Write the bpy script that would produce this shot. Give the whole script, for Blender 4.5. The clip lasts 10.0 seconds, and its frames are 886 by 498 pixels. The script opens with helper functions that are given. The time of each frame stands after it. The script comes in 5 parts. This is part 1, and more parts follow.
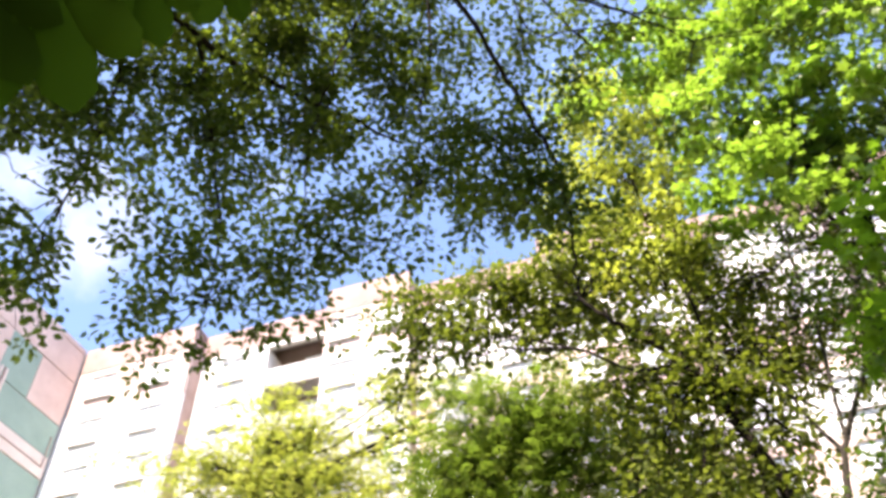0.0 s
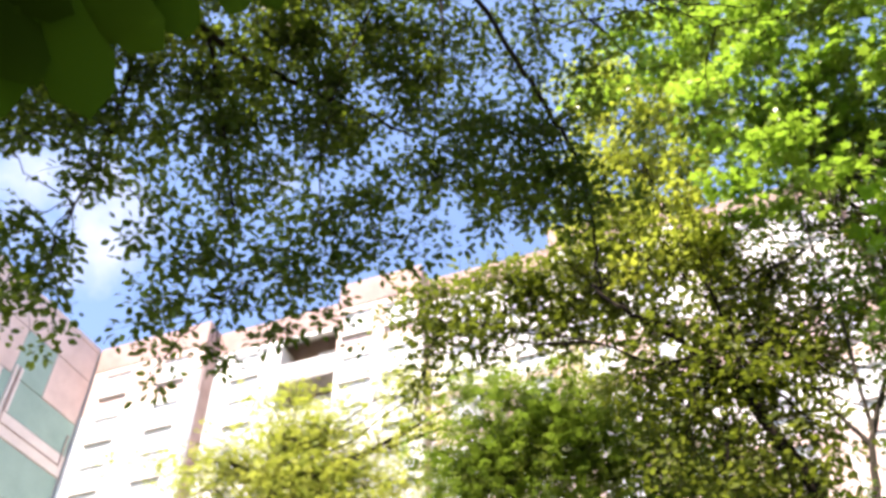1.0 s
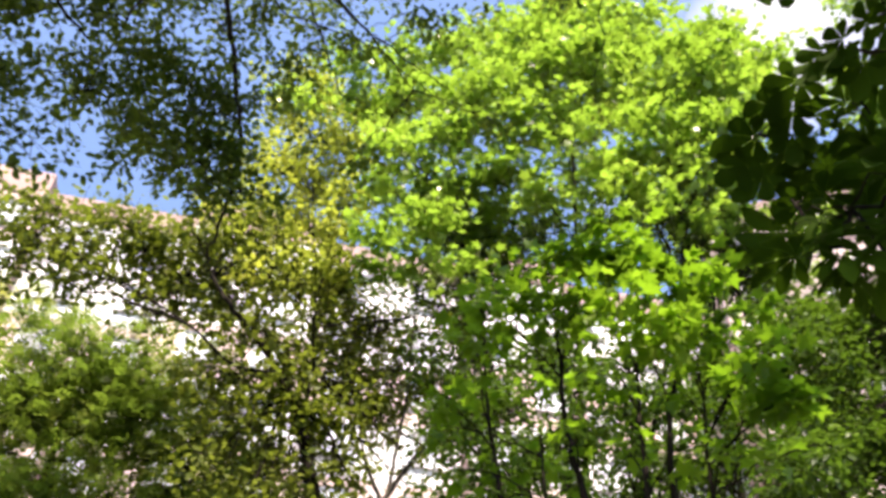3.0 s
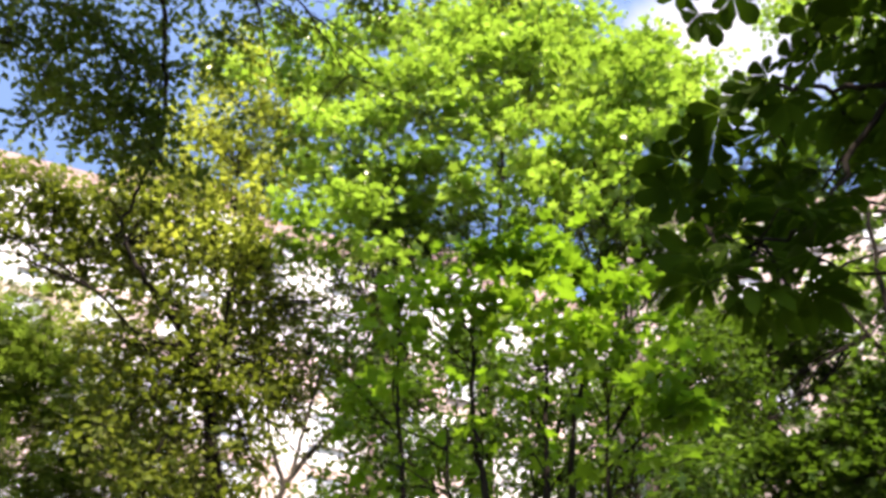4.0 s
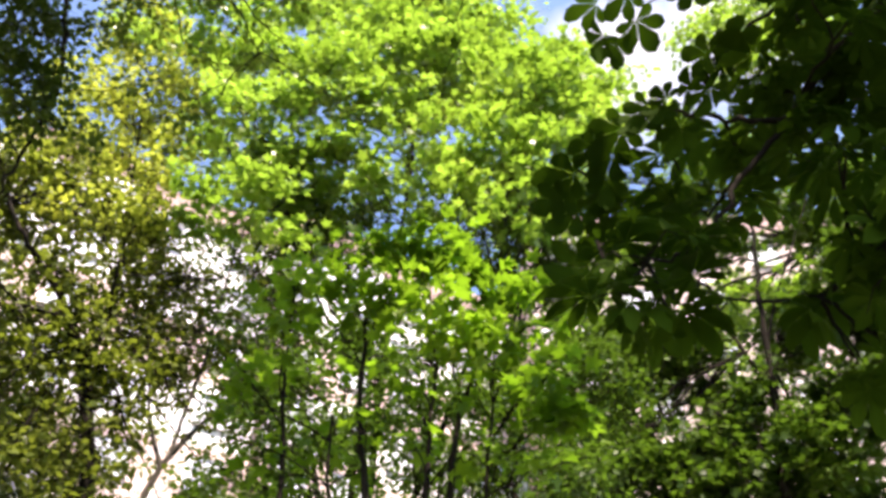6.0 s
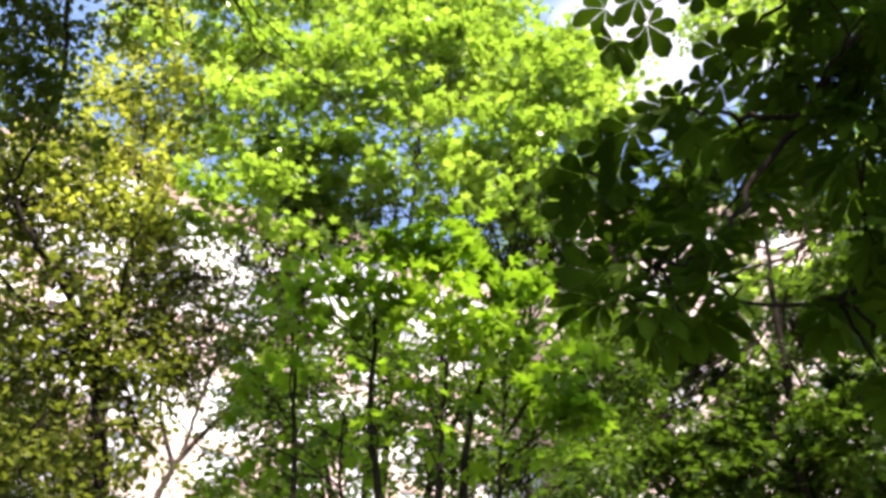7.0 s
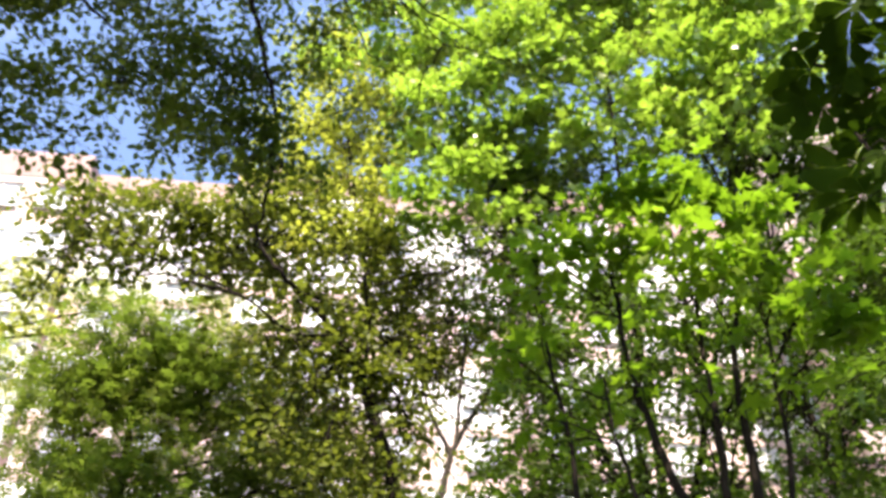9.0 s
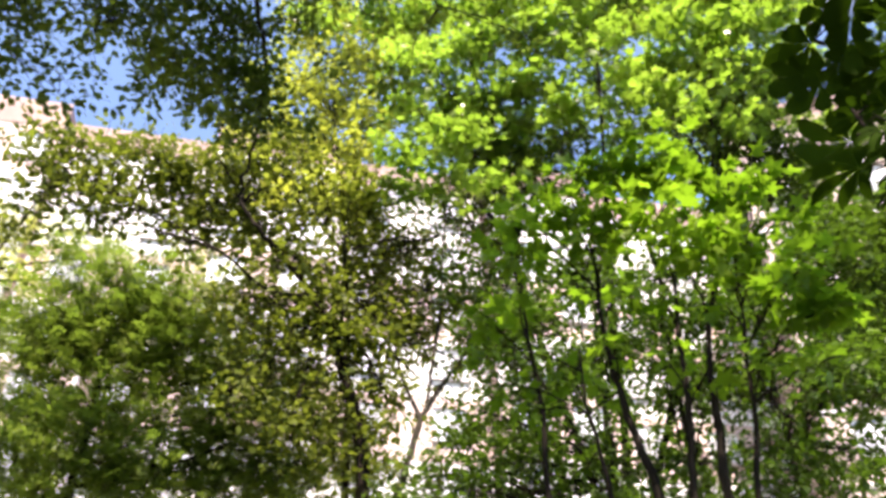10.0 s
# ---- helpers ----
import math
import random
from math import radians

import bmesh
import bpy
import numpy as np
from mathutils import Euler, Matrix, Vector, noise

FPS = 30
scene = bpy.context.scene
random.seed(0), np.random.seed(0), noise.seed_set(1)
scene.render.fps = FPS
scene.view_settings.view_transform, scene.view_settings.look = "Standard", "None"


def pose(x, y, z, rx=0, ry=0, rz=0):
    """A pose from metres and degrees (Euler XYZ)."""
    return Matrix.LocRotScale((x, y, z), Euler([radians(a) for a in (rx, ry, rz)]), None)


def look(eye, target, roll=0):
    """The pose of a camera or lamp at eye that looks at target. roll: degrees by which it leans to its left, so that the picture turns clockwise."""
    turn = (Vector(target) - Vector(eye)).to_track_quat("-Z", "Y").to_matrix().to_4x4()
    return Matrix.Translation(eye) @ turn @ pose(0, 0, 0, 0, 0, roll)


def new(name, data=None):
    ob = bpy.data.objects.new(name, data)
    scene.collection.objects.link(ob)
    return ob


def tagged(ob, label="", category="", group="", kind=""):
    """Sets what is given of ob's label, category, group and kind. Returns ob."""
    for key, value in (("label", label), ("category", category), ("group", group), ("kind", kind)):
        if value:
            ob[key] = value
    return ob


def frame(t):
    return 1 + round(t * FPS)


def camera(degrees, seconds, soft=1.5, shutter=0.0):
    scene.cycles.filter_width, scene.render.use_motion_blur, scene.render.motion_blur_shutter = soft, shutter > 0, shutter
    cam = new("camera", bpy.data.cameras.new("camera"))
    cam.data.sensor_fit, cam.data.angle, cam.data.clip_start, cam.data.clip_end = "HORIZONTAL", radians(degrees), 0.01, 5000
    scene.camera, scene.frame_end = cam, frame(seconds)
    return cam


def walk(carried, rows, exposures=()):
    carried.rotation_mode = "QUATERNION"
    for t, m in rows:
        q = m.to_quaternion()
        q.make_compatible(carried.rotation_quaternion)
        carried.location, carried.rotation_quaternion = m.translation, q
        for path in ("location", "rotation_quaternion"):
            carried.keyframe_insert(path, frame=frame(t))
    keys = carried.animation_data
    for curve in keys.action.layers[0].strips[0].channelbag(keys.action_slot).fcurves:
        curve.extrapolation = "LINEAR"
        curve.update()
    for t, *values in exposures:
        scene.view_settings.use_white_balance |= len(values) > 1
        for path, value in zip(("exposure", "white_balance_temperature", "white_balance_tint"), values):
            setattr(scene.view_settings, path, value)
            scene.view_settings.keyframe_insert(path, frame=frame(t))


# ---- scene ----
cam = camera(56.0, 10.0, soft=3.5)
walk(cam, [
    (0.0, pose(-0.096, 0.007, 1.419, 135.70, 1.27, 1.21)),
    (0.5, pose(-0.143, 0.068, 1.514, 135.33, 1.39, 6.42)),
    (1.0, pose(-0.165, 0.086, 1.546, 135.22, 1.42, 2.37)),
    (1.5, pose(-0.135, 0.032, 1.484, 135.49, 1.41, -7.80)),
    (2.0, pose(-0.017, 0.005, 1.578, 135.46, 2.58, -15.50)),
    (2.5, pose(0.025, 0.021, 1.593, 134.96, 2.10, -23.49)),
    (3.0, pose(0.092, 0.049, 1.563, 134.78, 0.19, -31.87)),
    (3.2, pose(0.107, 0.037, 1.558, 134.90, -0.16, -34.99)),
    (4.3, pose(0.071, 0.003, 1.649, 133.23, 0.80, -40.15)),
    (4.5, pose(0.081, 0.002, 1.660, 133.63, 0.87, -41.89)),
    (5.0, pose(0.128, -0.032, 1.677, 134.02, 1.09, -45.26)),
    (5.5, pose(0.117, -0.031, 1.634, 133.00, 1.09, -46.67)),
    (6.8, pose(0.099, -0.043, 1.737, 132.43, 2.26, -46.15)),
    (7.0, pose(0.105, -0.040, 1.755, 132.00, 1.98, -45.64)),
    (7.5, pose(0.068, -0.036, 1.779, 131.81, 1.56, -43.68)),
    (8.0, pose(0.070, -0.027, 1.763, 131.87, 2.35, -37.96)),
    (8.5, pose(0.090, -0.023, 1.730, 131.66, 1.96, -30.49)),
    (9.0, pose(0.005, 0.020, 1.689, 130.85, 2.48, -25.93)),
    (9.5, pose(0.002, 0.094, 1.676, 129.82, 2.01, -27.44)),
    (10.0, pose(-0.030, 0.105, 1.619, 128.96, 0.96, -29.40)),
], exposures=[(0.0, 2.32, 7200, 18), (1.0, 2.19, 7200, 18), (2.5, 2.06, 7200, 18), (4.5, 2.06, 7200, 18), (5.5, 2.12, 7200, 18), (7.0, 2.28, 7200, 18), (8.0, 2.35, 7200, 18), (9.0, 2.22, 7200, 18), (10.0, 2.18, 7200, 18)])

# ---- world and sun ----
world = bpy.data.worlds.new("sky")
scene.world = world
world.use_nodes = True
wn = world.node_tree
sky = wn.nodes.new("ShaderNodeTexSky")
sky.sky_type, sky.sun_disc = "NISHITA", False
SUN_AZ, SUN_EL = 200.0, 58.0          # degrees from +y to the right, and up
sky.ozone_density = 4.5
sky.sun_elevation, sky.sun_rotation = radians(SUN_EL), radians(SUN_AZ)
bg = wn.nodes["Background"]
# thin white clouds: soft-edged puffs broken up by noise; azimuth, elevation, half-width in degrees, thickness
CLOUDS = [(70.5, 52.3, 7, 1.00), (80.9, 52.8, 7, 1.00), (-35.9, 44.0, 8, 0.50)]
where = wn.nodes.new("ShaderNodeTexCoord")
puffs = wn.nodes.new("ShaderNodeTexNoise")
puffs.inputs["Scale"].default_value, puffs.inputs["Detail"].default_value = 9.0, 6.0
wn.links.new(where.outputs["Generated"], puffs.inputs["Vector"])
covered = None
for caz, cel, wide, thick in CLOUDS:
    dot, rise = wn.nodes.new("ShaderNodeVectorMath"), wn.nodes.new("ShaderNodeMapRange")
    dot.operation = "DOT_PRODUCT"
    dot.inputs[1].default_value = (math.sin(radians(caz)) * math.cos(radians(cel)), math.cos(radians(caz)) * math.cos(radians(cel)), math.sin(radians(cel)))
    rise.inputs["From Min"].default_value, rise.inputs["From Max"].default_value = math.cos(radians(wide)), 1.0
    rise.inputs["To Max"].default_value = thick
    wn.links.new(where.outputs["Generated"], dot.inputs[0])
    wn.links.new(dot.outputs["Value"], rise.inputs["Value"])
    if covered is None:
        covered = rise.outputs["Result"]
    else:
        more = wn.nodes.new("ShaderNodeMath")
        more.operation = "MAXIMUM"
        wn.links.new(covered, more.inputs[0])
        wn.links.new(rise.outputs["Result"], more.inputs[1])
        covered = more.outputs[0]
torn, cloudy = wn.nodes.new("ShaderNodeMath"), wn.nodes.new("ShaderNodeMapRange")
torn.operation = "MULTIPLY_ADD"
torn.inputs[1].default_value = 1.6
wn.links.new(puffs.outputs["Fac"], torn.inputs[0])
wn.links.new(covered, torn.inputs[2])
cloudy.inputs["From Min"].default_value, cloudy.inputs["From Max"].default_value = 1.0, 1.8
wn.links.new(torn.outputs[0], cloudy.inputs["Value"])
veil = wn.nodes.new("ShaderNodeMix")
veil.data_type = "RGBA"
veil.inputs["B"].default_value = (3.3, 3.4, 3.6, 1)
wn.links.new(cloudy.outputs["Result"], veil.inputs["Factor"])
wn.links.new(sky.outputs["Color"], veil.inputs["A"])
wn.links.new(veil.outputs["Result"], bg.inputs["Color"])
bg.inputs["Strength"].default_value = 0.11
sun = new("sun", bpy.data.lights.new("sun", "SUN"))
sun.data.energy, sun.data.angle, sun.data.color = 3.6, radians(0.5), (1.0, 0.92, 0.83)
sa, se = radians(SUN_AZ), radians(SUN_EL)
sun.matrix_world = look((math.sin(sa) * math.cos(se) * 60, math.cos(sa) * math.cos(se) * 60, math.sin(se) * 60), (0, 0, 0))

EYE = 1.6


def at(az, el, d):
    """A place at an azimuth (degrees from +y to the right), an elevation seen from the path, and a distance along the ground."""
    return Vector((d * math.sin(radians(az)), d * math.cos(radians(az)), EYE + d * math.tan(radians(el))))


# ---- materials ----
def nodes_of(name):
    m = bpy.data.materials.new(name)
    m.use_nodes = True
    nt = m.node_tree
    return m, nt, nt.nodes["Principled BSDF"]


def ramp(nt, stops):
    r = nt.nodes.new("ShaderNodeValToRGB")
    while len(r.color_ramp.elements) < len(stops):
        r.color_ramp.elements.new(0.5)
    for e, (p, c) in zip(r.color_ramp.elements, stops):
        e.position, e.color = p, (*c, 1)
    return r


def leaf_material(name, stops, glow=0.5, rough=0.42, thin=(0.58, 0.70, 0.05), gloss=0.18):
    """A thin leaf: a waxy face and light that shines through; each leaf takes its own colour, and clumps of darker and
    lighter tone imitate shading within the crown.
    """
    m, nt, p = nodes_of(name)
    geo = nt.nodes.new("ShaderNodeNewGeometry")
    r = ramp(nt, stops)
    # clump-sized tone patches: crown shading put into the leaf colour
    tex = nt.nodes.new("ShaderNodeTexNoise")
    tex.inputs["Scale"].default_value = 1.1
    mixv = nt.nodes.new("ShaderNodeMath")
    mixv.operation = "MULTIPLY_ADD"
    mixv.inputs[1].default_value, mixv.inputs[2].default_value = 0.26, -0.58
    add = nt.nodes.new("ShaderNodeMath")
    add.operation = "MULTIPLY_ADD"
    add.inputs[1].default_value = 1.9
    each, own = nt.nodes.new("ShaderNodeMath"), nt.nodes.new("ShaderNodeObjectInfo")
    each.operation = "ADD"
    whole = nt.nodes.new("ShaderNodeMath")
    whole.operation = "FRACT"
    nt.links.new(geo.outputs["Random Per Island"], each.inputs[0])
    nt.links.new(own.outputs["Random"], each.inputs[1])
    nt.links.new(each.outputs[0], whole.inputs[0])
    nt.links.new(geo.outputs["Position"], tex.inputs["Vector"])
    nt.links.new(whole.outputs[0], mixv.inputs[0])
    nt.links.new(tex.outputs["Fac"], add.inputs[0])
    nt.links.new(mixv.outputs[0], add.inputs[2])
    nt.links.new(add.outputs[0], r.inputs["Fac"])
    nt.links.new(r.outputs["Color"], p.inputs["Base Color"])
    p.inputs["Roughness"].default_value = rough
    p.inputs["Specular IOR Level"].default_value = gloss
    tr = nt.nodes.new("ShaderNodeBsdfTranslucent")
    mul = nt.nodes.new("ShaderNodeMix")
    mul.data_type, mul.blend_type = "RGBA", "MIX"
    mul.inputs["Factor"].default_value = 0.45
    mul.inputs["B"].default_value = (*thin, 1)
    nt.links.new(r.outputs["Color"], mul.inputs["A"])
    nt.links.new(mul.outputs["Result"], tr.inputs["Color"])
    mx = nt.nodes.new("ShaderNodeMixShader")
    mx.inputs[0].default_value = glow
    nt.links.new(p.outputs[0], mx.inputs[1])
    nt.links.new(tr.outputs[0], mx.inputs[2])
    nt.links.new(mx.outputs[0], nt.nodes["Material Output"].inputs["Surface"])
    return m


def rough_material(name, dark, light, scale=3.0, rough=0.85, bump=0.3, fine=40.0, stretch=(1, 1, 1), gloss=0.5):
    """A surface with stains at one scale, grain at another, and relief."""
    m, nt, p = nodes_of(name)
    co = nt.nodes.new("ShaderNodeTexCoord")
    mp = nt.nodes.new("ShaderNodeMapping")
    mp.inputs["Scale"].default_value = stretch
    nt.links.new(co.outputs["Object"], mp.inputs["Vector"])
    a, b = nt.nodes.new("ShaderNodeTexNoise"), nt.nodes.new("ShaderNodeTexNoise")
    a.inputs["Scale"].default_value, b.inputs["Scale"].default_value = scale, fine
    a.inputs["Detail"].default_value = b.inputs["Detail"].default_value = 5
    for t in (a, b):
        nt.links.new(mp.outputs[0], t.inputs["Vector"])
    av = nt.nodes.new("ShaderNodeMath")
    av.operation = "MULTIPLY_ADD"
    av.inputs[1].default_value = 0.4
    sc = nt.nodes.new("ShaderNodeMath")
    sc.operation = "MULTIPLY"
    sc.inputs[1].default_value = 0.6
    nt.links.new(a.outputs["Fac"], sc.inputs[0])
    nt.links.new(b.outputs["Fac"], av.inputs[0])
    nt.links.new(sc.outputs[0], av.inputs[2])
    r = ramp(nt, [(0.35, dark), (0.65, light)])
    nt.links.new(av.outputs[0], r.inputs["Fac"])
    nt.links.new(r.outputs["Color"], p.inputs["Base Color"])
    p.inputs["Roughness"].default_value = rough
    p.inputs["Specular IOR Level"].default_value = gloss
    bp = nt.nodes.new("ShaderNodeBump")
    bp.inputs["Strength"].default_value, bp.inputs["Distance"].default_value = bump, 0.02
    nt.links.new(av.outputs[0], bp.inputs["Height"])
    nt.links.new(bp.outputs[0], p.inputs["Normal"])
    return m


# overhanging tree: crown shade and sunlit clusters are put into these leaf colours
DAPPLED_LEAF = [(0.15, (0.010, 0.022, 0.004)), (0.5, (0.033, 0.056, 0.011)), (0.82, (0.19, 0.25, 0.030))]
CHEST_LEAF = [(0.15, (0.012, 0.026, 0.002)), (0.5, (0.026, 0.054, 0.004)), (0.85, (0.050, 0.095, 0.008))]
MAPLE_LEAF = [(0.15, (0.015, 0.036, 0.003)), (0.5, (0.056, 0.114, 0.007)), (0.85, (0.155, 0.24, 0.018))]
BRIGHT_LEAF = [(0.15, (0.023, 0.056, 0.005)), (0.5, (0.086, 0.170, 0.014)), (0.85, (0.240, 0.325, 0.055))]
YELLOW_LEAF = [(0.15, (0.075, 0.115, 0.008)), (0.5, (0.175, 0.225, 0.018)), (0.85, (0.34, 0.36, 0.035))]
LIME_LEAF = [(0.15, (0.13, 0.185, 0.025)), (0.5, (0.25, 0.32, 0.055)), (0.85, (0.39, 0.43, 0.10))]
OLIVE_LEAF = [(0.15, (0.024, 0.036, 0.004)), (0.5, (0.064, 0.090, 0.016)), (0.85, (0.122, 0.150, 0.031))]
M_OVER = leaf_material("leaf_shaded_oval", DAPPLED_LEAF, 0.36, gloss=0.15, thin=(0.33, 0.50, 0.04))
M_BRIGHT = leaf_material("leaf_bright_green", BRIGHT_LEAF, 0.54, 0.32, thin=(0.43, 0.72, 0.06), gloss=0.45)
# low foliage: the shade under the crowns is darkened into the leaf colour
SHADED_UNDER_LEAF = [(0.15, (0.012, 0.028, 0.003)), (0.5, (0.032, 0.064, 0.006)), (0.85, (0.075, 0.130, 0.010))]
ROUND_LEAF = [(0.15, (0.020, 0.036, 0.004)), (0.5, (0.060, 0.090, 0.008)), (0.85, (0.16, 0.20, 0.028))]
M_UNDER = leaf_material("leaf_understory_shaded", SHADED_UNDER_LEAF, 0.3, thin=(0.22, 0.44, 0.03), gloss=0.15)
M_YELLOW = leaf_material("leaf_yellowing", YELLOW_LEAF, 0.5, thin=(0.56, 0.68, 0.09), gloss=0.15)
M_LIME = leaf_material("leaf_pale_lime", LIME_LEAF, 0.5, thin=(0.7, 0.75, 0.1))
M_OLIVE = leaf_material("leaf_olive", OLIVE_LEAF, 0.4, thin=(0.345, 0.45, 0.035), gloss=0.1)
M_MID = leaf_material("leaf_mid_green", ROUND_LEAF, 0.45, gloss=0.1, thin=(0.34, 0.56, 0.06))
M_MAPLE = leaf_material("leaf_maple", MAPLE_LEAF, 0.5, thin=(0.38, 0.74, 0.03), gloss=0.15)
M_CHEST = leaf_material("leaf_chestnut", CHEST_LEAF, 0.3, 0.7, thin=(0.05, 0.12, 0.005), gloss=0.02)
M_BARK = rough_material("bark_dark", (0.007, 0.006, 0.0045), (0.026, 0.020, 0.015), 6, 0.95, 0.8, 30, (1, 1, 0.25), 0.1)
M_BARK_PALE = rough_material("bark_pale", (0.022, 0.019, 0.015), (0.068, 0.058, 0.047), 5, 0.9, 0.6, 30, (1, 1, 0.3), 0.1)
M_GROUND = rough_material("soil_and_grass", (0.03, 0.05, 0.015), (0.10, 0.09, 0.05), 1.2, 0.95, 0.8, 25)
M_WHITE = rough_material("white_facade_panel", (0.70, 0.68, 0.66), (0.84, 0.82, 0.80), 0.7, 0.8, 0.15, 18)
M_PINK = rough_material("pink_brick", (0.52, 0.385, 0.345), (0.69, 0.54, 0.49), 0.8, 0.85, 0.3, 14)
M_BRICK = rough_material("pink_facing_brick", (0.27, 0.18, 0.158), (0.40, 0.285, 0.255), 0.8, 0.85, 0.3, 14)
M_GREEN = rough_material("pale_green_panel", (0.21, 0.31, 0.265), (0.29, 0.395, 0.345), 0.6, 0.8, 0.15, 12)
M_CREAM = rough_material("cream_band", (0.56, 0.47, 0.44), (0.70, 0.61, 0.57), 0.8, 0.8, 0.15, 14)
M_GREY = rough_material("grey_concrete", (0.30, 0.28, 0.27), (0.45, 0.43, 0.41), 1.0, 0.85, 0.2, 20)
M_DARKIN = rough_material("brown_loggia_wall", (0.28, 0.20, 0.165), (0.40, 0.29, 0.25), 1.0, 0.8, 0.1, 12)
M_FRAME = rough_material("white_window_frame", (0.68, 0.68, 0.68), (0.80, 0.80, 0.80), 2.0, 0.5, 0.05, 30)
M_GLASS, _nt, _p = nodes_of("window_glass")
# pale base colour stands for reflected bright sky and for net curtains behind
_p.inputs["Base Color"].default_value = (0.60, 0.61, 0.62, 1)
_p.inputs["Roughness"].default_value = 0.06
_p.inputs["Specular IOR Level"].default_value = 0.8


# ---- mesh helpers ----
def mesh_np(name, verts, tris, material, smooth=False):
    """A mesh from arrays of corners and of faces that all have the same number of corners."""
    k = tris.shape[1]
    me = bpy.data.meshes.new(name)
    me.vertices.add(len(verts))
    me.vertices.foreach_set("co", np.ascontiguousarray(verts, np.float32).ravel())
    me.loops.add(tris.size)
    me.loops.foreach_set("vertex_index", np.ascontiguousarray(tris, np.int32).ravel())
    me.polygons.add(len(tris))
    me.polygons.foreach_set("loop_start", np.arange(0, tris.size, k, dtype=np.int32))
    me.update(calc_edges=True)
    if smooth:
        me.polygons.foreach_set("use_smooth", np.ones(len(tris), bool))
    me.materials.append(material)
    return me


def under(ob, parent, label="", kind=""):
    ob.parent = parent
    ob.matrix_parent_inverse = parent.matrix_world.inverted()
    return tagged(ob, label, kind=kind)


def thing(name, place, label, category, group="", kind=""):
    ob = new(name)
    ob.location = place
    ob.empty_display_size = 0.2
    bpy.context.view_layer.update()
    return tagged(ob, label, category, group, kind)


class Tubes:
    """Round tapering stems gathered into one mesh."""

    def __init__(self, sides=6):
        self.v, self.f, self.n, self.sides = [], [], 0, sides

    def add(self, pts, radii):
        pts = np.asarray(pts, float)
        k, s = len(pts), self.sides
        tan = np.gradient(pts, axis=0)
        tan /= np.linalg.norm(tan, axis=1)[:, None] + 1e-9
        ref = np.array([0.3, 0.2, 0.93]) if abs(tan[0, 2]) < 0.8 else np.array([0.9, 0.4, 0.1])
        a = np.cross(tan, ref)
        a /= np.linalg.norm(a, axis=1)[:, None] + 1e-9
        b = np.cross(tan, a)
        ang = np.linspace(0, 2 * np.pi, s, endpoint=False)
        ring = (a[:, None] * np.cos(ang)[None, :, None] + b[:, None] * np.sin(ang)[None, :, None]) * np.asarray(radii, float)[:, None, None]
        self.v.append((pts[:, None] + ring).reshape(-1, 3))
        i, j = np.meshgrid(np.arange(k - 1), np.arange(s), indexing="ij")
        p, q = i * s + j, i * s + (j + 1) % s
        self.f.append(np.stack([p, q, q + s, p + s], -1).reshape(-1, 4) + self.n)
        self.n += k * s

    def mesh(self, name, material):
        return mesh_np(name, np.concatenate(self.v), np.concatenate(self.f), material, True)


def bend(a, b, sag, n, rng, wobble=0.05):
    """A path from a to b that bows by sag and wavers a little."""
    a, b = np.asarray(a, float), np.asarray(b, float)
    t = np.linspace(0, 1, n)[:, None]
    d = np.linalg.norm(b - a)
    p = a + (b - a) * t + np.asarray(sag, float) * (4 * t * (1 - t))
    w = rng.normal(0, wobble * d, (n, 3))
    w[0] = 0
    return p + w * np.sin(np.pi * t)


# leaf outlines: x across, y along, z up; triangles
def oval_leaf(wide=0.31):
    v = [(0, 0, 0), (-wide, 0.38, 0.07), (wide, 0.38, 0.07), (-wide * 0.72, 0.72, 0.03), (wide * 0.72, 0.72, 0.03), (0, 1, -0.08), (0, 0.5, 0)]
    f = [(0, 6, 1), (0, 2, 6), (1, 6, 3), (6, 2, 4), (3, 6, 5), (6, 4, 5)]
    return np.array(v, float), np.array(f)


def maple_leaf():
    """Five pointed lobes round a middle, drooping at the tips."""
    rim = [(0, 0.0), (-0.45, 0.05), (-0.25, 0.29), (-0.60, 0.60), (-0.18, 0.55), (0, 1.0), (0.18, 0.55), (0.60, 0.60), (0.25, 0.29), (0.45, 0.05)]
    v = [(0, 0.36, 0.0)] + [(x, y, 0.10 * abs(x) - 0.12 * y * y) for x, y in rim]
    n = len(rim)
    return np.array(v, float), np.array([(0, 1 + (i + 1) % n, 1 + i) for i in range(n)])


def compound_leaf(pairs=3):
    v, f = [], []

    def leaflet(o, ang, ln, wd):
        c, s = math.cos(ang), math.sin(ang)
        k = len(v)
        for x, y, z in ((0, 0, 0), (-wd, 0.45, 0.03), (wd, 0.45, 0.03), (0, 1, -0.05)):
            x, y = x * ln, y * ln
            v.append((o[0] + c * x + s * y, o[1] - s * x + c * y, z * ln))
        f.append((k, k + 2, k + 1))
        f.append((k + 1, k + 2, k + 3))
    for i in range(pairs):
        y = 0.15 + 0.5 * i / max(1, pairs - 1)
        for sd in (-1, 1):
            leaflet((0, y), sd * 1.1, 0.42, 0.2)
    leaflet((0, 0.62), 0, 0.42, 0.2)
    return np.array(v, float), np.array(f)


